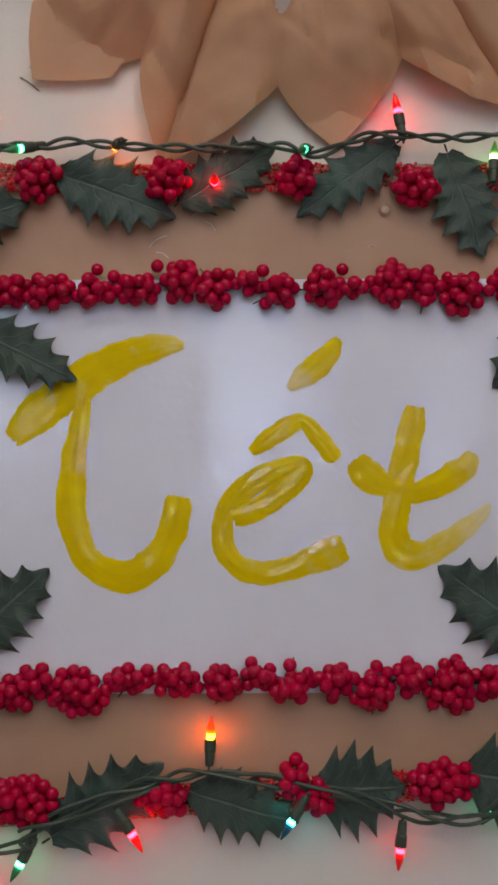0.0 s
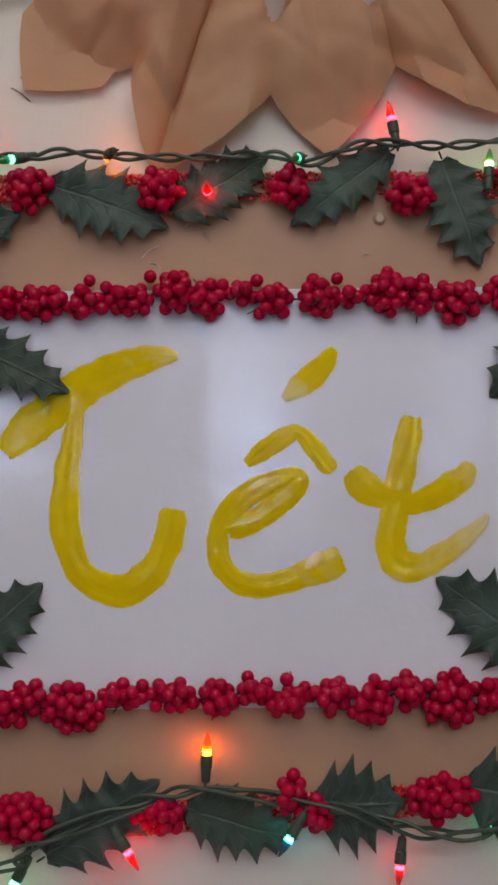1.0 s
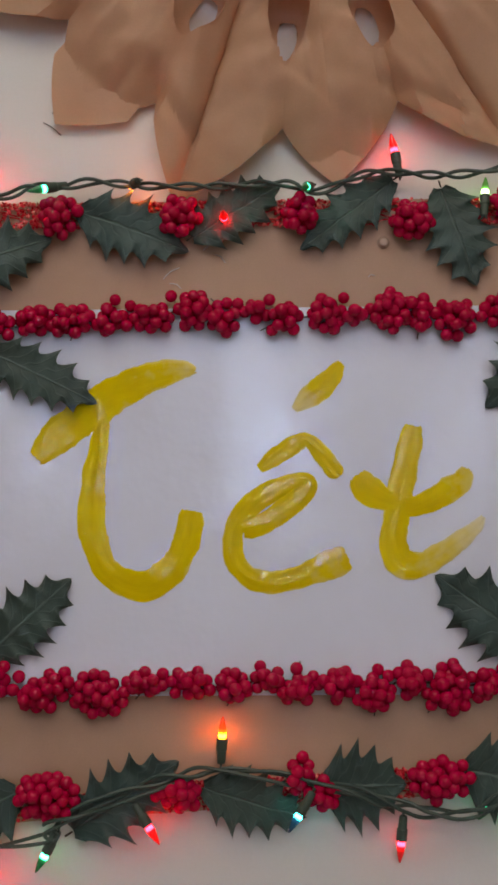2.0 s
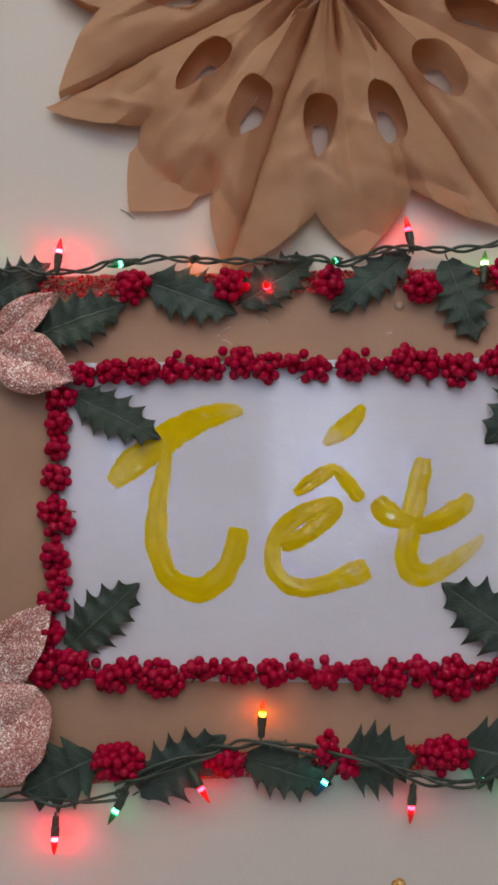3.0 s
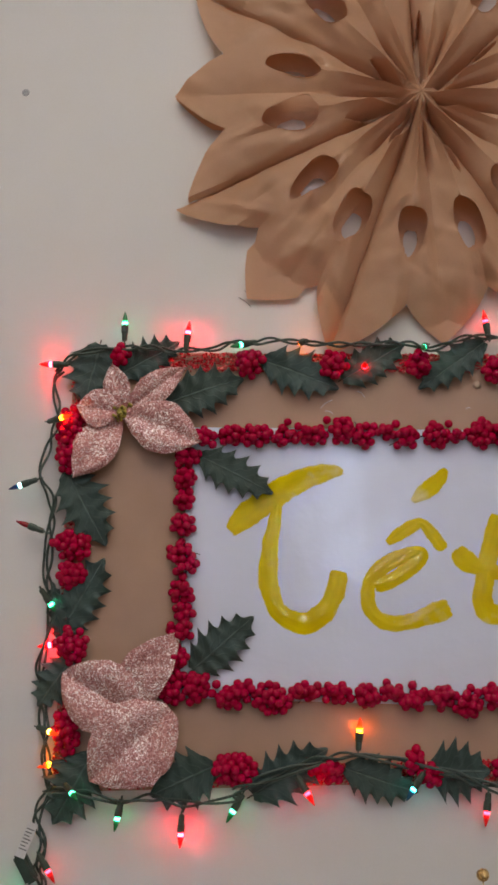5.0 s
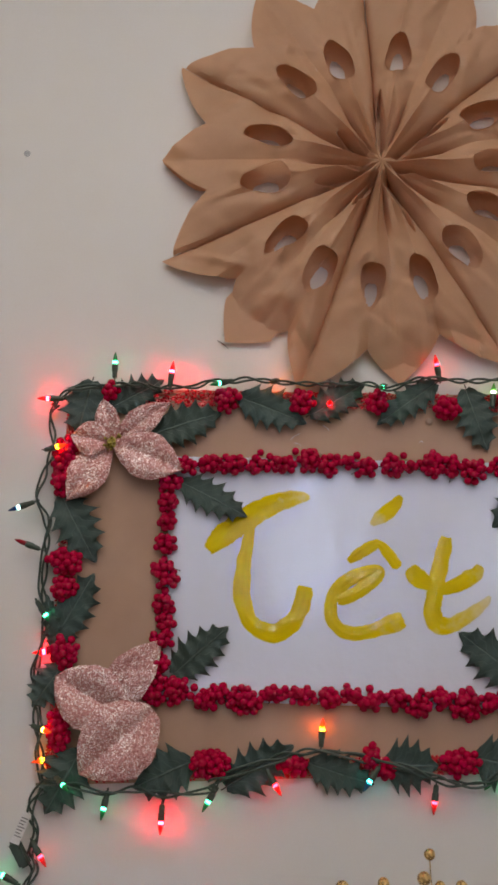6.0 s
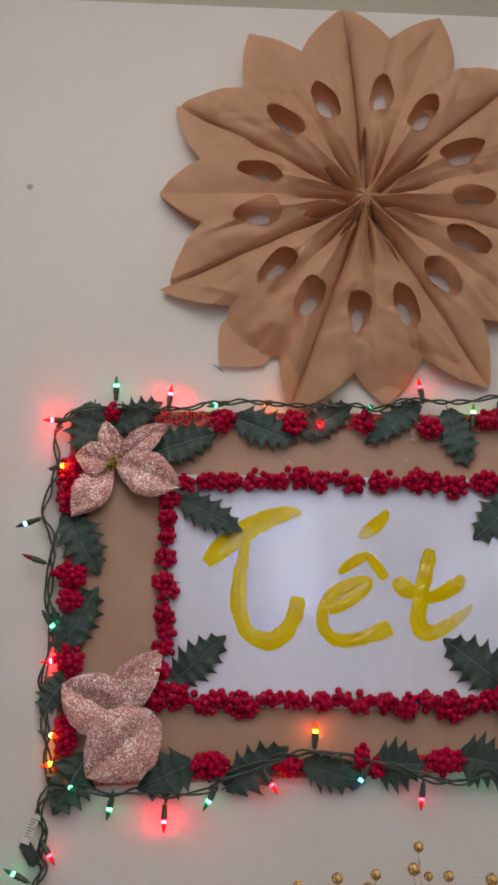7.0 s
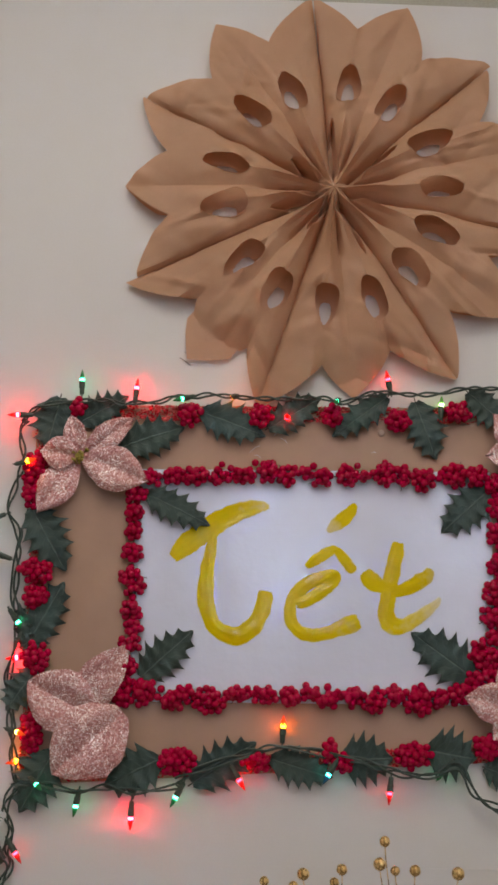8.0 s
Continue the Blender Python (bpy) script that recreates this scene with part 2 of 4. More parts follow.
def tube(bm, points, radius, sides=6, taper=1.0):
    """A round tube along points, closed at both ends."""
    rings, normal = [], None
    for i, p in enumerate(points):
        way = (points[min(i + 1, len(points) - 1)] - points[max(i - 1, 0)]).normalized()
        normal = (normal if normal else way.orthogonal())
        normal = (normal - way * normal.dot(way)).normalized()
        other = way.cross(normal)
        r = radius * (1 + (taper - 1) * i / (len(points) - 1))
        rings.append([bm.verts.new(p + r * (math.cos(a) * normal + math.sin(a) * other)) for a in (2 * math.pi * k / sides for k in range(sides))])
    for a, b in zip(rings, rings[1:]):
        for k in range(sides):
            bm.faces.new((a[k], a[(k + 1) % sides], b[(k + 1) % sides], b[k]))
    bm.faces.new(rings[0])
    bm.faces.new(rings[-1])
    return bm


def turned(profile, sides=12):
    """A solid of revolution about local z from (radius, height) pairs."""
    bm = bmesh.new()
    rings = []
    for r, h in profile:
        if r < 1e-6:
            rings.append([bm.verts.new((0, 0, h))])
        else:
            rings.append([bm.verts.new((r * math.cos(2 * math.pi * k / sides), r * math.sin(2 * math.pi * k / sides), h)) for k in range(sides)])
    for a, b in zip(rings, rings[1:]):
        for k in range(sides):
            q = [a[k % len(a)], a[(k + 1) % len(a)], b[(k + 1) % len(b)], b[k % len(b)]]
            q = list(dict.fromkeys(q))
            if len(q) > 2:
                bm.faces.new(q)
    for ring in (rings[0], rings[-1]):
        if len(ring) > 2:
            bm.faces.new(ring)
    return bm


# ---- the room ----
def structure(name, bm, mat, label):
    ob = new(name, link_mesh(name, bm, mat))
    return tagged(ob, label, name.split("_")[0], kind="structure")


bm = slab(-3.0, 3.0, 0.0, 0.02, 0.0, 2.424)
for v in bm.verts:
    if v.co.z > 1:
        v.co.z -= 0.038 * v.co.x
bmesh.ops.bevel(bm, geom=list(bm.edges), offset=0.003, segments=2, affect="EDGES")
structure("wall_north", bm, WALL, "off-white painted wall panel with a slightly sloping top edge")
structure("wall_upper", slab(-3.0, 3.0, 0.024, 0.15, 0.0, 2.9), UPPER, "grey-beige wall above the white panel")
structure("floor", slab(-3.15, 3.15, -4.65, 0.15, -0.1, 0.0), FLOOR, "brown vinyl floor of the room")
structure("ceiling", slab(-3.15, 3.15, -4.65, 0.15, 2.9, 3.0), CEILING, "white painted ceiling of the room")
structure("wall_west", slab(-3.15, -3.0, -4.5, 0.15, 0.0, 2.9), WALL, "off-white painted side wall")
structure("wall_east", slab(3.0, 3.15, -4.5, 0.15, 0.0, 2.9), WALL, "off-white painted side wall")

# the unseen wall behind the camera: three narrow slots added to shape the paper's glare
GLARE_SLOTS = [(-1.20, -1.10), (-0.05, 0.10), (1.02, 1.12)]
SLOT_LOW, SLOT_TOP = 1.62, 2.46
bm = bmesh.new()
edges = [-3.15, *[x for pair in GLARE_SLOTS for x in pair], 3.15]
for x0, x1 in zip(edges[::2], edges[1::2]):
    piece = slab(x0, x1, -4.65, -4.5, 0.0, 2.9)
    me = bpy.data.meshes.new("pier")
    piece.to_mesh(me)
    piece.free()
    bm.from_mesh(me)
    bpy.data.meshes.remove(me)
for x0, x1 in GLARE_SLOTS:
    for z0, z1 in ((0.0, SLOT_LOW), (SLOT_TOP, 2.9)):
        piece = slab(x0, x1, -4.65, -4.5, z0, z1)
        me = bpy.data.meshes.new("pier")
        piece.to_mesh(me)
        piece.free()
        bm.from_mesh(me)
        bpy.data.meshes.remove(me)
structure("wall_south", bm, WALL, "unseen off-white painted wall with three added slots that shape the glare")
# a glowing sheet added behind the slots; its reflection makes the bluish glare
GLOW, glow_nodes, glow_links, glow_b = material("blue_glow", (0.1, 0.1, 0.1), 1.0)
glow_b.inputs["Emission Color"].default_value = (0.58, 0.72, 1.0, 1)
glow_b.inputs["Emission Strength"].default_value = 30.0
structure("backdrop", slab(-3.1, 3.1, -5.3, -5.25, 0.6, 3.6), GLOW, "unseen pale blue glowing sheet added behind the slots")

# ---- the framed sign on the wall ----
BOARD_D, PAPER_D = 0.005, 0.0062
bm = bmesh.new()
corners = [(-0.402, 1.183), (0.435, 1.232), (0.435, 1.735), (-0.404, 1.735)]
front = [bm.verts.new((x, -BOARD_D, z)) for x, z in corners]
back = [bm.verts.new((x, -0.0005, z)) for x, z in corners]
bm.faces.new(front)
bm.faces.new(back[::-1])
for i in range(4):
    bm.faces.new((front[i], back[i], back[(i + 1) % 4], front[(i + 1) % 4]))
bmesh.ops.bevel(bm, geom=list(bm.edges), offset=0.0012, segments=2, affect="EDGES")
board = tagged(new("cardboard_panel", link_mesh("cardboard_panel", bm, BOARD)), "brown kraft cardboard panel fixed flat on the white wall", "panel")

poster = tagged(new("paper_poster"), "glossy white paper with a yellow hand-painted word", "poster")
poster.location = (0, -PAPER_D, 1.47)
bm = bmesh.new()
cols, rows_n, sheet_grid = 100, 24, []


def swell_at(x):
    """How far the loose sheet stands off the board."""
    return 0.0003 * sum(math.exp(-((x - mid) / wide) ** 2) for mid, wide in ((-0.028, 0.020), (0.165, 0.03), (-0.19, 0.03)))


for i in range(cols + 1):
    x = -0.250 + 0.524 * i / cols
    swell = swell_at(x)
    sheet_grid.append([bm.verts.new((x, -0.0001 - swell * math.sin(math.pi * (k + 1.5) / (rows_n + 3)) ** 0.6, 1.300 - 1.47 + 0.337 * k / rows_n)) for k in range(rows_n + 1)])
for a, b in zip(sheet_grid, sheet_grid[1:]):
    for k in range(rows_n):
        bm.faces.new((a[k], b[k], b[k + 1], a[k + 1]))
rim = [c[0] for c in sheet_grid] + sheet_grid[-1][1:] + [c[-1] for c in sheet_grid[-2::-1]] + sheet_grid[0][-2:0:-1]
under = [bm.verts.new((v.co.x, 0.0006, v.co.z)) for v in rim]
for k in range(len(rim)):
    n = (k + 1) % len(rim)
    bm.faces.new((rim[k], rim[n], under[n], under[k]))
bm.faces.new(under)
part("sheet", bm, PAPER, poster, "laminated white paper sheet")


def brush_stroke(name, nodes_xzw, seed, thin=0.0):
    """A thick, ragged stroke of paint along a smooth line; each node has its half width."""
    pts = spline([(x, z, w) for x, z, w in nodes_xzw], 14)
    bm = bmesh.new()
    uv = bm.loops.layers.uv.new("uv")
    cover = bm.verts.layers.float.new("cover")
    across, rows, place = 10, [], {}
    run = 0.0
    for i, p in enumerate(pts):
        a, b = pts[max(i - 1, 0)], pts[min(i + 1, len(pts) - 1)]
        way = Vector((b.x - a.x, b.y - a.y)).normalized()
        side = Vector((-way.y, way.x))
        run += math.hypot(p.x - a.x, p.y - a.y) * 0.5
        row = []
        for k in range(across + 1):
            s = 2 * k / across - 1
            edge = 1 + 0.16 * noise.noise((run * 160, seed * 7.3 + (1 if s > 0 else -1), 0)) + 0.07 * noise.noise((run * 520, seed * 3.1, s))
            ends = 0.35 * noise.noise((s * 3, seed * 5.0, 2)) * 0.006 * (1 if i > len(pts) // 2 else -1)
            end_pull = ends if i in (0, len(pts) - 1) else 0
            near = min(i, len(pts) - 1 - i) / 9
            w = p.z * s * edge * (math.sqrt(max(0.0, 1 - (1 - min(1.0, near + 0.12)) ** 2)) * 0.5 + 0.5 if near < 1 else 1)
            bead = 0.0007 * (1 - s * s) ** 0.5 if abs(s) < 1 else 0
            ridge = 0.0010 * noise.noise((run * 55, s * 2.2, seed)) + 0.00015 * math.sin(s * 7 + seed) * (1 - s * s)
            v = bm.verts.new((p.x + side.x * w + way.x * end_pull, -0.00018 - swell_at(p.x + side.x * w) - max(0, bead + ridge * (1 - abs(s))), p.y + side.y * w + way.y * end_pull - 1.47))
            v[cover] = 1.0 - thin * max(0.0, i / (len(pts) - 1) - 0.55) / 0.45 - 0.2 * abs(s) ** 8
            place[v] = (run * 40, (s + 1) / 2)
            row.append(v)
        rows.append(row)
    for a, b in zip(rows, rows[1:]):
        for k in range(across):
            bm.faces.new((a[k], a[k + 1], b[k + 1], b[k]))
    for f in bm.faces:
        for loop in f.loops:
            loop[uv].uv = place[loop.vert]
    ob = part(name, bm, YELLOW, poster)
    ob.location = (0, -0.00004 * seed, 0)
    return ob


# ---- the plan: places on the wall in metres ----
LEAVES_TOP = [
    (-0.368, 1.744, -0.386, 1.662, 0.076),
    (-0.339, 1.706, -0.264, 1.748, 0.056),
    (-0.277, 1.667, -0.179, 1.7, 0.069),
    (-0.155, 1.724, -0.058, 1.687, 0.066),
    (-0.055, 1.699, 0.024, 1.747, 0.056),
    (0.123, 1.749, 0.039, 1.687, 0.051),
    (0.165, 1.742, 0.195, 1.653, 0.066),
    (0.244, 1.757, 0.305, 1.7, 0.059),
]
LEAVES_LEFT = [
    (-0.402, 1.576, -0.348, 1.482, 0.072),
    (-0.401, 1.374, -0.349, 1.469, 0.067),
    (-0.396, 1.362, -0.414, 1.438, 0.030),
    (-0.385, 1.342, -0.425, 1.284, 0.056),
    (-0.354, 1.23, -0.399, 1.146, 0.073),
]
LEAVES_BOTTOM = [
    (-0.205, 1.221, -0.282, 1.184, 0.075),
    (-0.157, 1.19, -0.067, 1.247, 0.067),
    (-0.047, 1.224, 0.04, 1.199, 0.058),
    (0.053, 1.224, 0.125, 1.226, 0.076),
    (0.173, 1.239, 0.241, 1.227, 0.076),
    (0.252, 1.216, 0.305, 1.197, 0.047),
]
LEAVES_INNER = [
    (-0.234, 1.599, -0.139, 1.552, 0.055),
    (-0.234, 1.334, -0.16, 1.401, 0.064),
    (0.274, 1.612, 0.199, 1.545, 0.070),
    (0.243, 1.336, 0.152, 1.402, 0.076),
]
CLUSTERS_TOP = [
    (-0.34, 1.729, 0.027, 0.03),
    (-0.173, 1.719, 0.038, 0.038),
    (-0.066, 1.717, 0.035, 0.04),
    (0.039, 1.718, 0.035, 0.038),
    (0.138, 1.712, 0.037, 0.035),
    (0.228, 1.725, 0.038, 0.034),
]
CLUSTERS_LEFT = [
    (-0.4, 1.628, 0.038, 0.062),
    (-0.402, 1.594, 0.03, 0.038),
    (-0.391, 1.484, 0.050, 0.038),
    (-0.389, 1.447, 0.036, 0.036),
    (-0.386, 1.36, 0.041, 0.044),
    (-0.386, 1.257, 0.035, 0.055),
]
CLUSTERS_BOTTOM = [
    (-0.177, 1.218, 0.057, 0.041),
    (-0.068, 1.22, 0.04, 0.033),
    (0.032, 1.237, 0.027, 0.035),
    (0.052, 1.22, 0.031, 0.029),
    (0.153, 1.231, 0.049, 0.038),
    (0.254, 1.245, 0.038, 0.038),
]
BUNCHES_TOP = [
    (-0.229, 1.624, 0.029, 0.026),
    (-0.194, 1.627, 0.037, 0.03),
    (-0.163, 1.626, 0.037, 0.03),
    (-0.126, 1.626, 0.032, 0.03),
    (-0.092, 1.627, 0.035, 0.032),
    (-0.056, 1.634, 0.032, 0.036),
    (-0.03, 1.627, 0.031, 0.033),
    (0., 1.632, 0.025, 0.023),
    (0.023, 1.625, 0.033, 0.033),
    (0.063, 1.629, 0.03, 0.038),
    (0.086, 1.628, 0.023, 0.018),
    (0.118, 1.632, 0.037, 0.039),
    (0.141, 1.63, 0.028, 0.039),
    (0.174, 1.625, 0.037, 0.039),
    (0.22, 1.63, 0.041, 0.037),
    (0.248, 1.63, 0.042, 0.036),
    (0.279, 1.617, 0.034, 0.036),
]
BUNCHES_BOTTOM = [
    (-0.227, 1.317, 0.031, 0.031),
    (-0.192, 1.301, 0.03, 0.032),
    (-0.171, 1.309, 0.032, 0.032),
    (-0.136, 1.303, 0.044, 0.04),
    (-0.095, 1.313, 0.037, 0.027),
    (-0.059, 1.311, 0.036, 0.029),
    (-0.022, 1.31, 0.031, 0.031),
    (0.006, 1.316, 0.032, 0.026),
    (0.033, 1.309, 0.036, 0.034),
    (0.067, 1.311, 0.036, 0.034),
    (0.098, 1.306, 0.036, 0.038),
    (0.127, 1.313, 0.027, 0.03),
    (0.161, 1.307, 0.045, 0.045),
    (0.189, 1.31, 0.027, 0.03),
    (0.218, 1.315, 0.041, 0.032),
]
BUNCHES_LEFT = [
    (-0.251, 1.599, 0.034, 0.033),
    (-0.251, 1.571, 0.028, 0.036),
    (-0.251, 1.544, 0.028, 0.028),
    (-0.252, 1.512, 0.032, 0.032),
    (-0.252, 1.477, 0.034, 0.034),
    (-0.246, 1.461, 0.032, 0.025),
    (-0.25, 1.429, 0.032, 0.032),
    (-0.248, 1.404, 0.028, 0.025),
    (-0.251, 1.382, 0.033, 0.032),
    (-0.255, 1.348, 0.033, 0.038),
    (-0.256, 1.314, 0.038, 0.042),
    (-0.236, 1.312, 0.038, 0.038),
]
BUNCHES_RIGHT = [
    (0.285, 1.582, 0.033, 0.038),
    (0.281, 1.544, 0.037, 0.037),
    (0.281, 1.499, 0.033, 0.041),
    (0.274, 1.458, 0.037, 0.035),
    (0.270, 1.426, 0.037, 0.036),
    (0.277, 1.398, 0.036, 0.036),
    (0.256, 1.37, 0.042, 0.046),
    (0.254, 1.331, 0.048, 0.053),
    (0.280, 1.355, 0.032, 0.048),
]
BULBS_TOP = [
    ("red", -0.421, 0.024, 1.714, -0.444, 0.024, 1.714),
    ("green", -0.335, 0.02, 1.743, -0.336, 0.02, 1.785),
    ("red", -0.254, 0.024, 1.741, -0.251, 0.024, 1.772),
    ("green", -0.181, 0.03, 1.74, -0.196, 0.04, 1.734),
    ("orange", -0.104, 0.030, 1.744, -0.113, 0.004, 1.7485),
    ("crimson", -0.027, 0.012, 1.714, -0.027, 0.036, 1.716),
    ("green", 0.049, 0.025, 1.741, 0.041, 0.055, 1.729),
    ("crimson", 0.127, 0.02, 1.755, 0.121, 0.02, 1.789),
    ("pale", 0.202, 0.018, 1.722, 0.205, 0.012, 1.751),
]
BULBS_LEFT = [
    ("orange", -0.423, 0.03, 1.639, -0.393, 0.045, 1.644),
    ("blue", -0.434, 0.02, 1.567, -0.475, 0.02, 1.552),
    ("unlit", -0.42, 0.02, 1.497, -0.463, 0.02, 1.512),
    ("green", -0.413, 0.018, 1.409, -0.405, 0.014, 1.397),
    ("red", -0.402, 0.012, 1.361, -0.428, 0.016, 1.357),
    ("amber", -0.412, 0.025, 1.259, -0.39, 0.04, 1.254),
    ("orange", -0.393, 0.008, 1.219, -0.420, 0.016, 1.213),
    ("green", -0.378, 0.025, 1.191, -0.362, 0.045, 1.181),
]
BULBS_BOTTOM = [
    ("green", -0.315, 0.02, 1.174, -0.321, 0.02, 1.143),
    ("red", -0.24, 0.024, 1.168, -0.241, 0.024, 1.128),
    ("green", -0.172, 0.02, 1.185, -0.187, 0.02, 1.158),
    ("crimson", -0.104, 0.028, 1.216, -0.083, 0.03, 1.183),
    ("orange", -0.032, 0.02, 1.243, -0.03, 0.02, 1.284),
    ("teal", 0.045, 0.028, 1.225, 0.024, 0.03, 1.192),
    ("rose", 0.12, 0.02, 1.203, 0.116, 0.02, 1.165),
    ("green", 0.198, 0.014, 1.214, 0.184, 0.010, 1.197),
    ("rose", -0.406, 0.02, 1.106, -0.39, 0.02, 1.082),
    ("green", -0.446, 0.02, 1.069, -0.461, 0.02, 1.076),
]
WIRE_TOP = [(-0.422, 1.704), (-0.392, 1.729), (-0.301, 1.738), (-0.275, 1.733), (-0.254, 1.735), (-0.219, 1.736), (-0.196, 1.745), (-0.168, 1.743), (-0.145, 1.749), (-0.11, 1.746), (-0.08, 1.743), (-0.027, 1.743), (0.024, 1.744), (0.056, 1.738), (0.098, 1.753), (0.127, 1.753), (0.163, 1.751), (0.206, 1.753), (0.237, 1.76), (0.307, 1.762)]
WIRE_LEFT = [(-0.417, 1.709), (-0.426, 1.693), (-0.42, 1.65), (-0.43, 1.611), (-0.438, 1.573), (-0.423, 1.543), (-0.419, 1.506), (-0.421, 1.446), (-0.415, 1.403), (-0.419, 1.359), (-0.423, 1.323), (-0.419, 1.267), (-0.411, 1.232), (-0.403, 1.198), (-0.398, 1.188)]
WIRE_BOTTOM = [(-0.398, 1.188), (-0.36, 1.186), (-0.317, 1.177), (-0.28, 1.184), (-0.241, 1.179), (-0.214, 1.18), (-0.172, 1.188), (-0.176, 1.191), (-0.147, 1.21), (-0.108, 1.225), (-0.07, 1.236), (-0.032, 1.241), (0.003, 1.236), (0.043, 1.228), (0.088, 1.222), (0.121, 1.211), (0.141, 1.204), (0.181, 1.205), (0.213, 1.214), (0.238, 1.177), (0.276, 1.161)]
WIRE_DOWN = [(-0.4, 1.191), (-0.418, 1.156), (-0.408, 1.123), (-0.415, 1.096), (-0.408, 1.076), (-0.42, 1.049), (-0.428, 1.009)]
T_BAR = [(-0.193, 1.505, 0.011), (-0.175, 1.523, 0.015), (-0.148, 1.545, 0.017), (-0.12, 1.563, 0.015), (-0.092, 1.576, 0.013), (-0.069, 1.582, 0.01), (-0.053, 1.582, 0.004)]
T_STEM = [(-0.134, 1.539, 0.006), (-0.139, 1.509, 0.009), (-0.143, 1.481, 0.011), (-0.144, 1.453, 0.012), (-0.14, 1.426, 0.012), (-0.126, 1.403, 0.012), (-0.099, 1.393, 0.013), (-0.076, 1.406, 0.013), (-0.062, 1.43, 0.012), (-0.056, 1.458, 0.012)]
E_BODY = [(-0.013, 1.441, 0.009), (0.004, 1.446, 0.009), (0.027, 1.461, 0.01), (0.044, 1.478, 0.009), (0.037, 1.484, 0.007), (0.018, 1.477, 0.009), (-0.005, 1.463, 0.01), (-0.019, 1.444, 0.009), (-0.021, 1.421, 0.009), (-0.01, 1.402, 0.009), (0.013, 1.396, 0.01), (0.041, 1.402, 0.01), (0.064, 1.411, 0.013), (0.078, 1.417, 0.013)]
CARET = [(0.002, 1.494, 0.005), (0.018, 1.506, 0.008), (0.036, 1.517, 0.008), (0.045, 1.519, 0.006), (0.058, 1.505, 0.008), (0.068, 1.492, 0.008), (0.072, 1.487, 0.005)]
ACCENT = [(0.075, 1.587, 0.005), (0.063, 1.571, 0.01), (0.049, 1.559, 0.01), (0.033, 1.546, 0.005)]
SMALL_STEM = [(0.137, 1.531, 0.01), (0.131, 1.503, 0.011), (0.125, 1.475, 0.012), (0.12, 1.448, 0.011), (0.118, 1.425, 0.012), (0.128, 1.41, 0.013), (0.148, 1.413, 0.011), (0.17, 1.427, 0.009), (0.188, 1.441, 0.006), (0.196, 1.451, 0.003)]
SMALL_BAR = [(0.087, 1.488, 0.01), (0.097, 1.475, 0.013), (0.115, 1.465, 0.01), (0.138, 1.461, 0.009), (0.161, 1.471, 0.011), (0.177, 1.482, 0.01), (0.183, 1.493, 0.006)]


for seed, (stroke, thin) in enumerate(((T_BAR, 0.3), (T_STEM, 0.0), (E_BODY, 0.1), (CARET, 0.1), (ACCENT, 0.55), (SMALL_STEM, 0.7), (SMALL_BAR, 0.2))):
    brush_stroke("brush_stroke", stroke, seed + 1, thin)


# ---- sequinned ribbon round the panel ----
def sequin_ribbon(x0, z0, x1, z1, count, seed):
    rng = random.Random(seed)
    length = math.hypot(x1 - x0, z1 - z0)
    top = tagged(new("sequin_ribbon"), "red sequinned ribbon glued along the panel's edge", "ribbon", "ribbons round the panel")
    top.matrix_basis = facing(x0, z0, BOARD_D, math.degrees(math.atan2(z1 - z0, x1 - x0)))
    bm = bmesh.new()
    for row in range(4):
        pts = [Vector((s * length / 160, (row - 1.5) * 0.0055 + 0.0022 * math.sin(s * 0.9 + row * 2.1), 0.0012 + 0.0006 * math.sin(s * 0.9 + row))) for s in range(161)]
        tube(bm, pts, 0.0007, 4)
    part("braid", bm, SEQUIN, top)
    bm = bmesh.new()
    for _ in range(count):
        a, b = rng.uniform(0, length), rng.uniform(-0.0118, 0.0118)
        if noise.noise((a * 75, b * 75, seed)) < -0.22:
            continue
        m = Matrix.Translation((a, b, 0.0022 + rng.random() * 0.002)) @ Euler((rng.gauss(0, 0.5), rng.gauss(0, 0.5), rng.random() * 6)).to_matrix().to_4x4()
        rim = [bm.verts.new(m @ Vector((0.0018 * math.cos(k * 1.0472), 0.0018 * math.sin(k * 1.0472), 0))) for k in range(6)]
        cup = bm.verts.new(m @ Vector((0, 0, 0.0007)))
        for k in range(6):
            bm.faces.new((rim[k], rim[(k + 1) % 6], cup))
    tagged(part("glitter_trim", bm, SEQUIN, top), kind="stuff")


sequin_ribbon(-0.395, 1.722, 0.43, 1.722, 4200, 1)
sequin_ribbon(-0.395, 1.198, 0.43, 1.244, 4200, 2)
sequin_ribbon(-0.391, 1.20, -0.391, 1.72, 2600, 3)


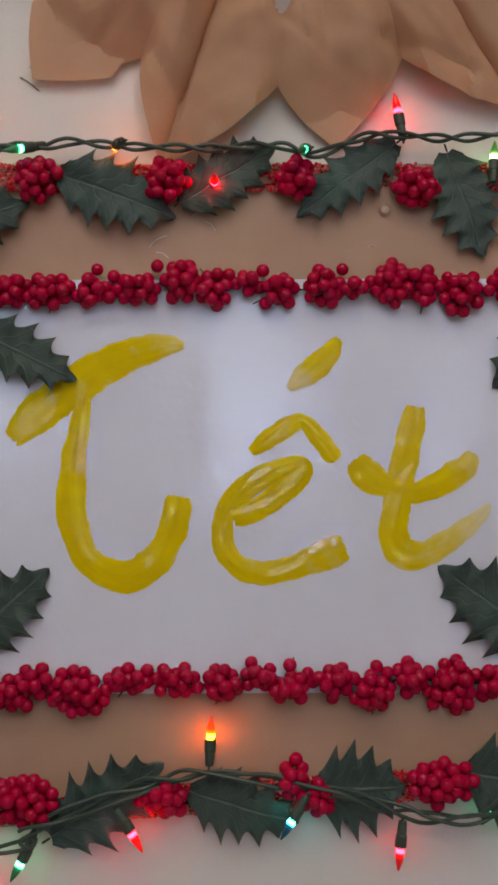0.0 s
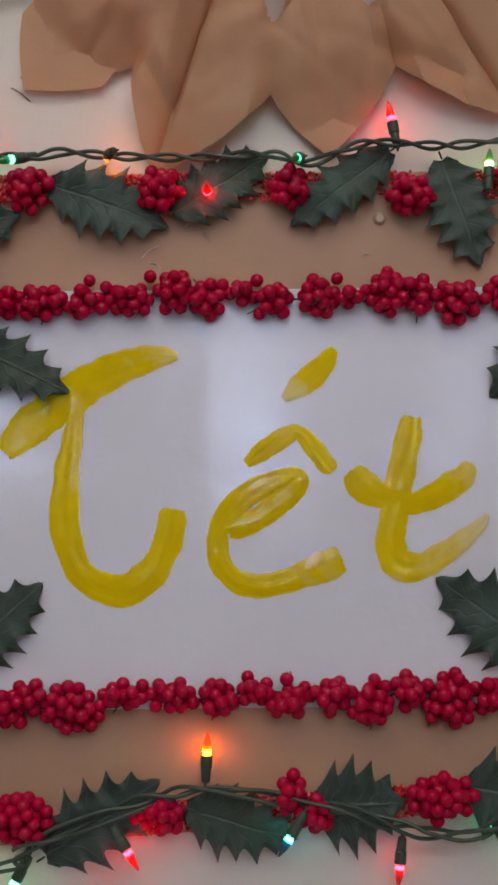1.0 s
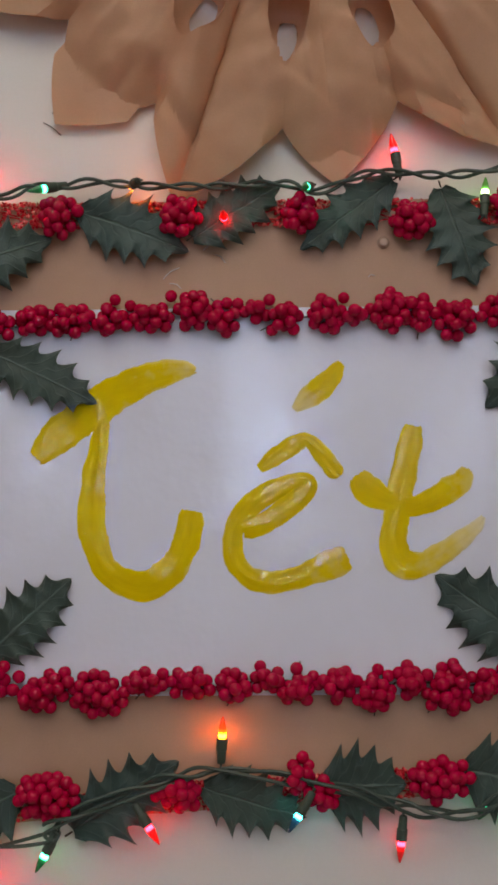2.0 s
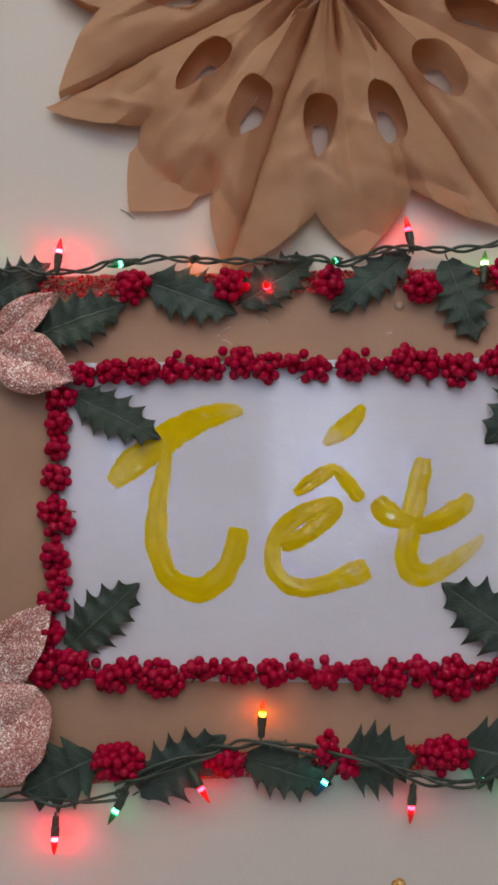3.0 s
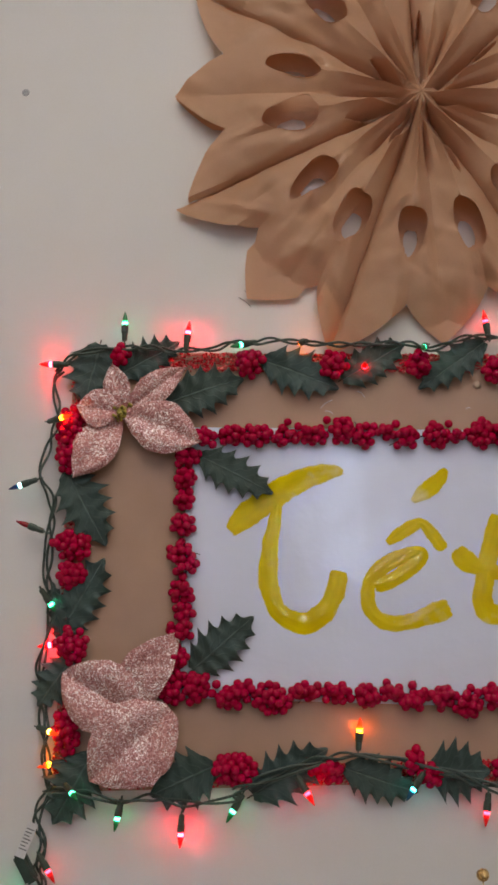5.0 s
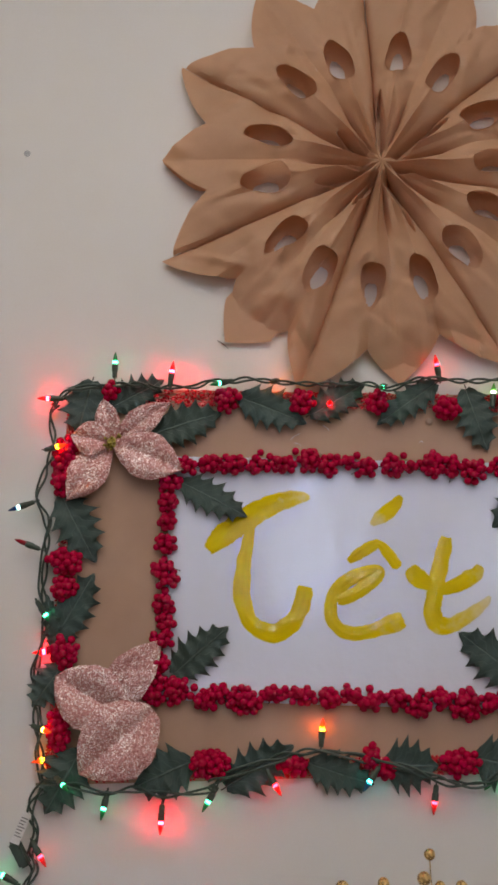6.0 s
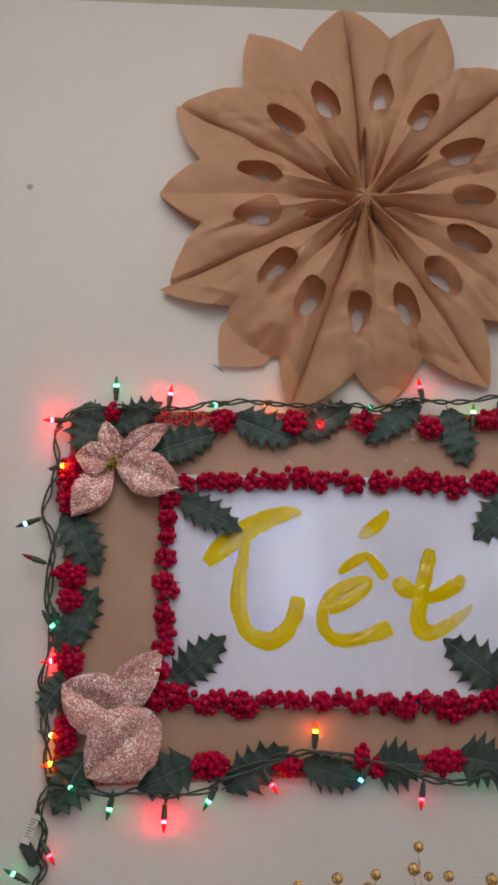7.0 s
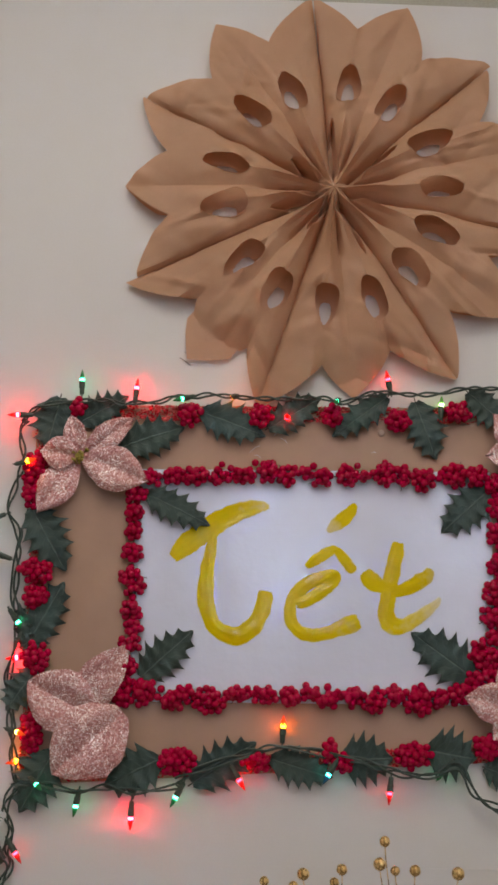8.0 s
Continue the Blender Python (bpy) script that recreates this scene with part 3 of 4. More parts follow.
# ---- holly leaves ----
def holly_blade(length, width, seed):
    """A cloth holly leaf along local x: spiny margin, folded on its midrib, gently waved."""
    rng = random.Random(seed)
    bm = bmesh.new()
    uv = bm.loops.layers.uv.new("uv")
    spines = 5 if width > 0.85 * length else 6
    fold, droop, twist = rng.uniform(0.10, 0.26), rng.uniform(0.02, 0.10), rng.uniform(-0.25, 0.25)

    def half(s):
        return width * 0.5 * min(1.0, 2.15 * (0.02 + s) ** 0.55 * (1 - s) ** 0.80)

    per = 8
    count = spines * per
    sizes = [[rng.uniform(0.85, 1.2) for _ in range(spines + 1)] for _ in (0, 1)]
    grid = {}
    place = {}
    for i in range(count + 1):
        s = i / count
        for side in (-1, 1):
            k, f = divmod(i, per)
            f /= per
            spike = abs(2 * f - 1) ** 1.6 if 0 < i < count else 0
            spike *= sizes[0 if side < 0 else 1][min(spines, k + (1 if f > 0.5 else 0))]
            w = half(s) * (0.68 + 0.46 * spike * min(1, (1 - s) * 6)) if i < count else 0
            for j in range(5):
                q = j / 4
                if j == 0 and side == 1:
                    grid[i, side, j] = grid[i, -1, 0]
                    continue
                lean = 0.0035 * (length / 0.09) * spike * q ** 3 * min(1, 4 * (1 - s))
                x, y = s * length + lean - 0.002 * q * q * (1 - spike), side * w * q
                wave = 0.0022 * math.sin(i * 2 * math.pi / per) * q * q + 0.0030 * noise.noise((x * 45, y * 45, seed)) + 0.0010 * noise.noise((x * 130, y * 130, seed + 3)) + 0.0015 * q * (1 - 0.6 * q) * math.cos((s - 0.27 * q) * 7 * 2 * math.pi)
                z = fold * abs(y) * (1 - 0.6 * q) - droop * (2 * s - 1) ** 2 * length * 0.5 + twist * y * (s - 0.5) + wave
                v = bm.verts.new((x, y, z))
                grid[i, side, j] = v
                place[v] = (s, 0.5 + 0.5 * side * q)
    for i in range(count):
        for side in (-1, 1):
            for j in range(4):
                quad = list(dict.fromkeys((grid[i, side, j], grid[i + 1, side, j], grid[i + 1, side, j + 1], grid[i, side, j + 1])))
                if len({tuple(v.co) for v in quad}) > 2:
                    try:
                        bm.faces.new(quad if side < 0 else quad[::-1])
                    except ValueError:
                        pass
    bmesh.ops.remove_doubles(bm, verts=bm.verts, dist=1e-6)
    for f in bm.faces:
        for loop in f.loops:
            loop[uv].uv = place.get(loop.vert, (1, 0.5))
    low = min(v.co.z for v in bm.verts)
    for v in bm.verts:
        v.co.z -= low
    raised = bmesh.ops.extrude_face_region(bm, geom=list(bm.faces), use_keep_orig=True)["geom"]
    for v in raised:
        if isinstance(v, bmesh.types.BMVert):
            v.co.z += 0.0005
    for f in bm.faces:
        for loop in f.loops:
            if loop[uv].uv.length < 1e-6:
                loop[uv].uv = (min(1, max(0, loop.vert.co.x / length)), 0.5 + loop.vert.co.y / width)
    return bm, -low


def holly_leaf(x0, z0, x1, z1, width, d, label, group, seed):
    length = math.hypot(x1 - x0, z1 - z0)
    bm, lift = holly_blade(length, width, seed)
    ob = new("holly_leaf", link_mesh("holly_leaf", bm, LEAF, True, 1.2))
    ob.matrix_basis = facing(x0, z0, d, math.degrees(math.atan2(z1 - z0, x1 - x0)))
    tagged(ob, label, "leaf", group)
    rib = bmesh.new()
    tube(rib, [Vector((length * t, 0, lift + 0.0002)) for t in (-0.07, -0.03, 0.0)], 0.0009, 6)
    part("stalk", rib, STEM, ob)
    return ob


seed = 20
for rows, d, label, group in (
    (LEAVES_TOP, 0.009, "dark green cloth holly leaf along the panel's upper edge", "holly leaves round the panel"),
    (LEAVES_LEFT, 0.009, "dark green cloth holly leaf along the panel's side edge", "holly leaves round the panel"),
    (LEAVES_BOTTOM, 0.008, "dark green cloth holly leaf along the panel's lower edge", "holly leaves round the panel"),
    (LEAVES_INNER, 0.0072, "dark green spiny holly leaf lying on the white paper", "holly leaves on the paper"),
):
    for x0, z0, x1, z1, width in rows:
        seed += 1
        holly_leaf(x0, z0, x1, z1, width * 1.05, d + 0.0011 * (seed % 3), label, group, seed)


# ---- berries ----
bm = bmesh.new()
bmesh.ops.create_icosphere(bm, subdivisions=3, radius=1.0)
for v in bm.verts:
    near = max(0.0, (v.co.z - 0.93) / 0.07)
    v.co *= 1 - 0.10 * near
BALL = link_mesh("berry", bm, BERRY)


def heap(rng, w, h, size):
    """Places of berries heaped in an oval: nearest to the wall first, some on top."""
    out = []
    for layer, (shrink, lift) in enumerate(((1.0, 0.0), (0.82, 0.5), (0.5, 0.95))):
        for _ in range(400):
            a, r = rng.uniform(0, 2 * math.pi), math.sqrt(rng.random())
            p = Vector((r * math.cos(a) * max(0.2 * size, w - size) / 2 * shrink, r * math.sin(a) * max(0.2 * size, h - size) / 2 * shrink, size * (0.5 + lift + rng.uniform(-0.08, 0.14))))
            if all((p - q).length > size * 0.74 for q in out):
                out.append(p)
    return out


def berries(parent, points, size, rng):
    for p in points:
        ob = part("berry", BALL, None, parent)
        ob.matrix_basis = Matrix.Translation(p) @ Euler([rng.uniform(0, 6) for _ in range(3)]).to_matrix().to_4x4() @ Matrix.Scale(size * rng.uniform(0.46, 0.53), 4)


def stems(parent, points, start):
    bm = bmesh.new()
    for p in points[::2]:
        mid = (p + start) / 2 + Vector((0, 0, -0.001))
        tube(bm, spline([start, mid, p], 3), 0.0006, 5)
    part("stalks", bm, STEM, parent)


def berry_cluster(x, z, w, h, d, label, seed):
    rng = random.Random(seed)
    top = tagged(new("berry_cluster"), label, "berries", "berry clusters round the panel")
    top.matrix_basis = facing(x, z, d)
    size = 0.0112
    pts = heap(rng, w * 1.22, h * 1.2, size)
    berries(top, pts, size, rng)
    stems(top, pts, Vector((0, 0, 0.002)))


for rows, place in ((CLUSTERS_TOP, "upper"), (CLUSTERS_LEFT, "side"), (CLUSTERS_BOTTOM, "lower")):
    for x, z, w, h in rows:
        seed += 1
        berry_cluster(x, z, w, h, 0.0105, "bunch of glossy red berries on the panel's " + place + " edge", seed)


def berry_garland(rows, label, seed):
    rng = random.Random(seed)
    top = tagged(new("berry_garland"), label, "garland", "berry garlands round the paper")
    x0, z0 = rows[0][0], rows[0][1]
    top.matrix_basis = facing(x0, z0, PAPER_D + 0.0008)
    size = 0.0111
    every = []
    for x, z, w, h in rows:
        pts = [p + Vector((x - x0, z - z0, 0)) for p in heap(rng, w * 1.25, h * 1.18, size)]
        pts = [p for p in pts if all((p - q).length > size * 0.70 for q in every)]
        every += pts
    for (xa, za, wa, ha), (xb, zb, wb, hb) in zip(rows, rows[1:]):
        for f in (0.3, 0.5, 0.7):
            for _ in range(8):
                p = Vector((xa + (xb - xa) * f - x0 + rng.gauss(0, 0.004), za + (zb - za) * f - z0 + rng.gauss(0, 0.005), size * rng.uniform(0.5, 0.8)))
                if math.hypot(xb - xa, zb - za) < 0.06 and all((p - q).length > size * 0.74 for q in every):
                    every.append(p)
    berries(top, every, size, rng)
    bm = bmesh.new()
    line = spline([(x - x0, z - z0 + rng.gauss(0, 0.003), 0.0025) for x, z, w, h in rows], 6)
    tube(bm, line, 0.0009, 6)
    part("wire_stem", bm, STEM, top)
    for x, z, w, h in rows[::2]:
        c = Vector((x - x0, z - z0, 0.003))
        a = rng.uniform(0, 6.28)
        e = c + Vector((math.cos(a) * w * 0.66, math.sin(a) * h * 0.6, 0.002))
        part("twig", tube(bmesh.new(), spline([c, (c + e) / 2 + Vector((0.002, 0.001, 0.001)), e], 3), 0.0006, 5), STEM, top)


berry_garland(BUNCHES_TOP, "garland of glossy crimson berries along the paper's top edge", 301)
berry_garland(BUNCHES_BOTTOM, "garland of glossy crimson berries along the paper's bottom edge", 302)
berry_garland(BUNCHES_LEFT, "upright garland of crimson berries at the paper's side", 303)
berry_garland(BUNCHES_RIGHT, "upright garland of crimson berries with a thick lower end", 304)


# ---- glittered poinsettias ----
def petal(length, width, lift, fold, seed, blunt=0.0):
    """A stiff cloth petal along local x: creased on its midrib, with raised side veins and an uneven edge."""
    bm = bmesh.new()
    n, half_n, grid = 32, 9, {}
    for i in range(n + 1):
        s = i / n
        w = width / 2 * (math.sin(math.pi * (0.04 + 0.96 * s) ** (1.12 - 0.28 * blunt)) ** (1.05 - 0.45 * blunt) if i < n else 0)
        for j in range(-half_n, half_n + 1):
            q = j / half_n
            y = q * w * (1 + 0.07 * noise.noise((s * 8, seed + (3 if q > 0 else 0), 0)) + 0.025 * noise.noise((s * 26, seed + (3 if q > 0 else 0), 1)))
            vein = 0.0009 * math.cos((s - 0.22 * abs(q)) * 9 * 2 * math.pi) * abs(q) * (1.3 - abs(q))
            curl = 0.0035 * noise.noise((s * 3.2, q * 1.6, seed)) + 0.0018 * noise.noise((s * 9, q * 3, seed + 7)) * abs(q)
            z = lift * math.sin(math.pi * 0.62 * s) + fold * abs(y) - 0.34 * abs(y) * q * q + vein + curl - 0.03 * length * s ** 3
            grid[i, j] = bm.verts.new((s * length, y, z))
    for i in range(n):
        for j in range(-half_n, half_n):
            try:
                bm.faces.new((grid[i, j], grid[i + 1, j], grid[i + 1, j + 1], grid[i, j + 1]))
            except ValueError:
                pass
    bmesh.ops.remove_doubles(bm, verts=bm.verts, dist=1e-6)
    bmesh.ops.recalc_face_normals(bm, faces=bm.faces)
    bmesh.ops.solidify(bm, geom=list(bm.faces), thickness=0.0009)
    return bm


def poinsettia(x, z, d, petals, label, seed, heart=True):
    top = tagged(new("poinsettia_flower"), label, "flower", "poinsettias on the panel's corners")
    top.matrix_basis = facing(x, z, d)
    for k, (degrees, length, width, blunt, *root) in enumerate(petals):
        bm = petal(length, width, 0.010, 0.55 if k % 2 else 0.42, seed + k, blunt)
        part("petal", bm, PINK, top, m=pose(*(root or (0, 0)), 0.0022 * k, 0, 0, degrees), crease=1.0)
    if heart:
        rng = random.Random(seed)
        hub = part("heart", turned([(0.0, 0.0), (0.008, 0.0), (0.009, 0.008), (0.006, 0.013), (0.0, 0.014)], 10), STAMEN, top, "olive green heart")
        for k in range(12):
            a, r = rng.uniform(0, 6.28), rng.uniform(0.002, 0.012)
            bm = turned([(0.0, 0.0), (0.0010, 0.0), (0.0012, 0.006), (0.0020, 0.008), (0.0019, 0.0105), (0.0, 0.0115)], 8)
            part("stamen", bm, STAMEN, hub, m=pose(r * math.cos(a), r * math.sin(a), 0.008, rng.uniform(-35, 35), rng.uniform(-35, 35), 0))


poinsettia(-0.334, 1.652, 0.012, [(104, 0.066, 0.034, 0.1), (37, 0.100, 0.040, 0.1), (235, 0.102, 0.056, 0.0), (172, 0.058, 0.050, 0.3), (-20, 0.110, 0.068, 0.1)],
           "pale pink glittered poinsettia with an olive heart", 41)
poinsettia(-0.332, 1.279, 0.017, [(51, 0.128, 0.060, 0.5), (152, 0.102, 0.088, 0.8, 0.030, 0.000), (221, 0.128, 0.104, 0.6, 0.076, 0.006)],
           "rose pink glittered poinsettia with broad folded petals", 52, False)
poinsettia(0.330, 1.660, 0.014, [(60, 0.09, 0.06, 0), (-40, 0.09, 0.06, 0), (130, 0.08, 0.05, 0), (182, 0.066, 0.046, 0), (250, 0.09, 0.06, 0)],
           "pale pink glittered poinsettia at the panel's corner", 63)
poinsettia(0.302, 1.296, 0.014, [(40, 0.09, 0.06, 0), (-50, 0.09, 0.06, 0), (112, 0.070, 0.04, 0), (168, 0.080, 0.056, 0), (225, 0.058, 0.04, 0)],
           "pale pink glittered poinsettia beside the berry garland", 74)


# ---- the light string ----
string = tagged(new("light_string"), "string of small coloured bulbs on twisted green cable", "lights")


def twisted(points, turns, strands, radius, d0, seed):
    """Strands of cable wound round one another along a line on the wall."""
    rng = random.Random(seed)
    line = spline([(x, z, d0 + rng.uniform(-0.002, 0.003)) for x, z in points], 16)
    run, dist = [0.0], 0.0
    for a, b in zip(line, line[1:]):
        dist += (b - a).length
        run.append(dist)
    for s in range(strands):
        out = []
        for i, p in enumerate(line):
            a, b = line[max(i - 1, 0)], line[min(i + 1, len(line) - 1)]
            way = Vector((b.x - a.x, b.y - a.y, 0)).normalized()
            side = Vector((-way.y, way.x, 0))
            ang = 2 * math.pi * (run[i] * turns + s / strands + 0.35 * noise.noise((run[i] * 14, seed, 0)))
            wide = radius * (1 + 0.55 * noise.noise((run[i] * 22, seed + 9, s)))
            q = p + side * math.cos(ang) * wide + Vector((0, 0, math.sin(ang) * wide * 0.8))
            out.append(Vector((q.x, -q.z, q.y)))
        part("cable", tube(bmesh.new(), out, 0.00165, 8), CABLE, string)


twisted(WIRE_TOP, 16, 2, 0.0026, 0.021, 1)
twisted(WIRE_LEFT, 12, 2, 0.0034, 0.010, 2)
twisted(WIRE_LEFT[5:], 7, 1, 0.0070, 0.012, 3)
twisted(WIRE_BOTTOM, 9, 2, 0.0036, 0.022, 4)
twisted(WIRE_BOTTOM[7:], 5, 1, 0.0075, 0.023, 5)
twisted(WIRE_DOWN, 10, 3, 0.0042, 0.010, 6)

SOCKET_MESH = link_mesh("socket", turned([(0.0, -0.024), (0.0034, -0.024), (0.0040, -0.022), (0.0044, -0.012), (0.0052, -0.011), (0.0054, -0.001), (0.0047, 0.0), (0.0, 0.0)], 12), SOCKET)
BULB_MESH = {}
for colour, glass in GLASS.items():
    BULB_MESH[colour] = link_mesh("bulb", turned([(0.0030, -0.001), (0.0038, 0.002), (0.0041, 0.006), (0.0035, 0.011), (0.0022, 0.016), (0.0009, 0.0202), (0.0, 0.0212)], 12), glass)


def mini_bulb(colour, x0, d0, z0, x1, d1, z1):
    base, tip = Vector((x0, -d0, z0)), Vector((x1, -d1, z1))
    way = (tip - base).normalized()
    m = Matrix.Translation(tip - way * 0.0175) @ way.to_track_quat("Z", "Y").to_matrix().to_4x4() @ Matrix.Scale(0.86, 4)
    words = {"red": "lit red bulb", "crimson": "lit red bulb", "rose": "dimly lit red bulb", "green": "lit green bulb", "teal": "lit teal bulb", "blue": "lit pale blue bulb", "orange": "lit orange bulb", "amber": "lit amber bulb",
             "pale": "lit pale green bulb", "unlit": "dark red bulb that is out"}
    socket = part("socket", SOCKET_MESH, None, string, m=m)
    part("bulb", BULB_MESH[colour], None, socket, words[colour])
    reach = max(0.006, ((tip - base).length - 0.0175) / 0.86 - 0.020)
    for side in (-0.0011, 0.0011):
        lead = tube(bmesh.new(), spline([(side, 0, -0.019), (side * 1.2, 0, -0.021 - reach * 0.6), (side * 3.5, 0.0006, -0.022 - reach)], 4), 0.0011, 6)
        part("lead", lead, CABLE, socket)


for rows in (BULBS_TOP, BULBS_LEFT, BULBS_BOTTOM):
    for row in rows:
        mini_bulb(*row)

# plug and its paper tag, hanging at the end of the cable
plug = part("plug", slab(-0.008, 0.008, -0.006, 0.006, -0.019, 0.019, 0.003), SOCKET, string, "dark green plug", pose(-0.427, -0.016, 1.097, 0, -32, 0))
part("fuse_door", slab(-0.005, 0.005, -0.0075, -0.0055, -0.012, 0.012, 0.0006), CABLE, plug)
tag = part("tag", slab(-0.0062, 0.0062, -0.0003, 0.0003, -0.021, 0.021, 0.0002), TAG, string, "white paper tag with faint print", pose(-0.426, -0.024, 1.130, 0, 20, 8))
for k in range(7):
    part("print_line", slab(-0.0048, 0.0048 - 0.0015 * (k % 3), -0.0006, -0.0004, 0.0125 - 0.004 * k, 0.0138 - 0.004 * k), INK, tag)


# ---- the folded paper flower ----
def fall(a, b, t):
    t = min(1.0, max(0.0, t))
    return a + (b - a) * t * t * (3 - 2 * t)


def bag(parent, angles, radii, hole_r, seed, crumple, bent, dart, back_reach):
    """One flattened paper bag of the flower: a front with two cut holes, a back, and the glued sides that join them.
    angles: seam, hole, middle, hole, seam in degrees; radii: the sheet's reach at those five; dart: the dark pocket beside the seam."""
    rng = random.Random(seed)
    nt, nr = 72, 72
    turns = [radians(a) for a in angles]
    hole_c = (turns[1], turns[3])
    hole_l = [0.0365 + rng.uniform(-0.003, 0.003) for _ in (0, 1)]
    hole_w = [0.0188 + rng.uniform(-0.003, 0.003) for _ in (0, 1)]
    taper = [rng.uniform(0.1, 0.4) for _ in (0, 1)]

    creases = []
    for _ in range(26):
        a, r, turn = rng.uniform(turns[0], turns[4]), rng.uniform(0.13, 0.32), rng.gauss(0, 0.7)
        creases.append((r * math.cos(a), r * math.sin(a), -math.sin(a + turn), math.cos(a + turn), rng.choice((-1, 1)) * rng.uniform(0.0015, 0.0050), rng.uniform(0.006, 0.022), rng.uniform(0.04, 0.11)))

    for _ in range(9):
        a, r, turn = rng.uniform(turns[0], turns[4]), rng.uniform(0.10, 0.30), rng.gauss(0, 0.16)
        creases.append((r * math.cos(a), r * math.sin(a), -math.sin(a + turn), math.cos(a + turn), rng.choice((-1, 1)) * rng.uniform(0.0015, 0.0040), rng.uniform(0.005, 0.012), rng.uniform(0.07, 0.16)))

    def folds(x, y):
        """Sharp creases from handling, each along its own short line."""
        total = 0.0
        for cx, cy, nx, ny, amount, wide, long in creases:
            across = abs((x - cx) * nx + (y - cy) * ny)
            along = abs((x - cx) * ny - (y - cy) * nx)
            total += amount * max(0.0, 1 - across / wide) * max(0.0, 1 - along / long)
        return total

    def angle(u):
        k = min(3, int(u))
        return turns[k] + (turns[k + 1] - turns[k]) * (u - k)

    def reach(u):
        valley = radii[1] if u < 2 else radii[3]
        if 1 <= u <= 3:
            tip, q = radii[2], abs(u - 2)
        else:
            tip, q = (radii[0], u) if u < 1 else (radii[4], 4 - u)
        out = valley + (tip - valley) * (0.90 * (1 - q) + 0.10 * (1 - q ** 4))
        return out - (0.003 * max(0.0, 1 - q / 0.09) if not 1 <= u <= 3 else 0)

    def height(r, u):
        ridge = fall(0.050, 0.053, r / 0.10) - 0.025 * max(0, (r - 0.15) / 0.12)
        crease = fall(0.050, 0.030, r / 0.06) + 0.011 * fall(0, 1, (r - 0.07) / 0.10) - 0.027 * max(0, (r - 0.14) / 0.2)
        seam = fall(0.050, 0.026, r / 0.06) + 0.011 * fall(0, 1, (r - 0.07) / 0.10) - 0.024 * max(0, (r - 0.12) / 0.22)
        v = u if u <= 2 else 4 - u
        level = seam + (ridge - seam) * v if v <= 1 else ridge + (crease - ridge) * (v - 1)
        level += 0.0035 * math.sin(math.pi * (v % 1)) * fall(0, 1, (r - 0.12) / 0.1)
        ang = angle(u)
        gap = r * min(abs(ang - turns[0]), abs(ang - turns[4]))
        level -= (0.009 + 0.012 * (1 - fall(0, 1, (r - 0.06) / 0.08))) * math.exp(-gap / 0.0028) * fall(0, 1, r / 0.04)
        off, end, wide = dart
        w = 1.9 * wide * (1 - r / end) ** 0.6 + 0.0008
        if 0.012 < r < end:
            level -= 0.040 * max(0.0, 1 - abs(r * (ang - turns[4] + radians(off))) / w) * fall(0, 1, (r - 0.012) / 0.02)
        inner = fall(0, 1, (r - 0.02) / 0.03) * (1 - fall(0, 1, (r - 0.07) / 0.05))
        level -= 0.010 * inner * math.exp(-r * abs(ang - turns[2]) / 0.0025)
        level += 0.0022 * inner * (abs(((u * 1.5 + 0.5) % 1) - 0.5) * 4 - 1)
        if bent:
            over = r - 0.252 + 0.02 * abs(u - 2)
            if over > 0 and 0.8 < u < 3.2:
                level -= bent * over * over / (over + 0.006) * max(0.0, 1 - max(0, abs(u - 2) - 1) / 0.2)
        return max(0.008, level)

    def holed(r, ang, size):
        """How far inside a hole the point lies (below 1), and the outward way."""
        best = None
        for k, c in enumerate(hole_c):
            a = (r - hole_r[k]) / hole_l[k] / size
            b = r * (ang - c) / size / (hole_w[k] * (1.0 - taper[k] * max(-1, min(1, a))))
            way = math.atan2(b, a)
            cut = 1 + 0.035 * math.cos(3 * way + seed + 2 * k) + 0.03 * math.cos(5 * way + 2 * seed + k)
            q = (abs(a) ** 2.15 + abs(b) ** 2.15) ** (1 / 2.15) / cut
            if best is None or q < best[0]:
                best = (q, k, c, a, b)
        return best

    def sheet(front):
        bm = bmesh.new()
        grid, size = [], 1.0 if front else 0.52
        for i in range(nr + 1):
            row = []
            for j in range(nt + 1):
                u = 4 * j / nt
                t = angle(u)
                r = reach(u) * (0.004 + 0.996 * i / nr) * (1 if front else (back_reach if 1.2 < u < 2.8 else 0.965))
                q, k, c, a, b = holed(r, t, size)
                inside = q < 1
                if inside and q > 0.62:
                    a, b = a / q, b / q
                    r = hole_r[k] + hole_l[k] * size * a
                    t = c + b * size * hole_w[k] * (1.0 - taper[k] * max(-1, min(1, a))) / r
                    inside = False
                x, y = r * math.cos(t), r * math.sin(t)
                d = height(r, u) if front else 0.005 + 0.003 * (r / 0.3)
                wob = noise.noise((x * 22, y * 22, seed)) * 0.0016 + noise.noise((x * 60, y * 60, seed + 5)) * crumple - abs(noise.noise((x * 17, y * 17, seed + 11))) * 0.004 + folds(x, y)
                d = max(0.0025, d + wob * fall(0.1, 1, r / 0.14) * (1 if front else 0.25))
                row.append((bm.verts.new((x, y, d)), inside))
            grid.append(row)
        for i in range(nr):
            for j in range(nt):
                quad = (grid[i][j], grid[i][j + 1], grid[i + 1][j + 1], grid[i + 1][j])
                if not any(hid for _, hid in quad):
                    bm.faces.new([v for v, _ in quad])
        loose = [v for v in bm.verts if not v.link_faces]
        bmesh.ops.delete(bm, geom=loose, context="VERTS")
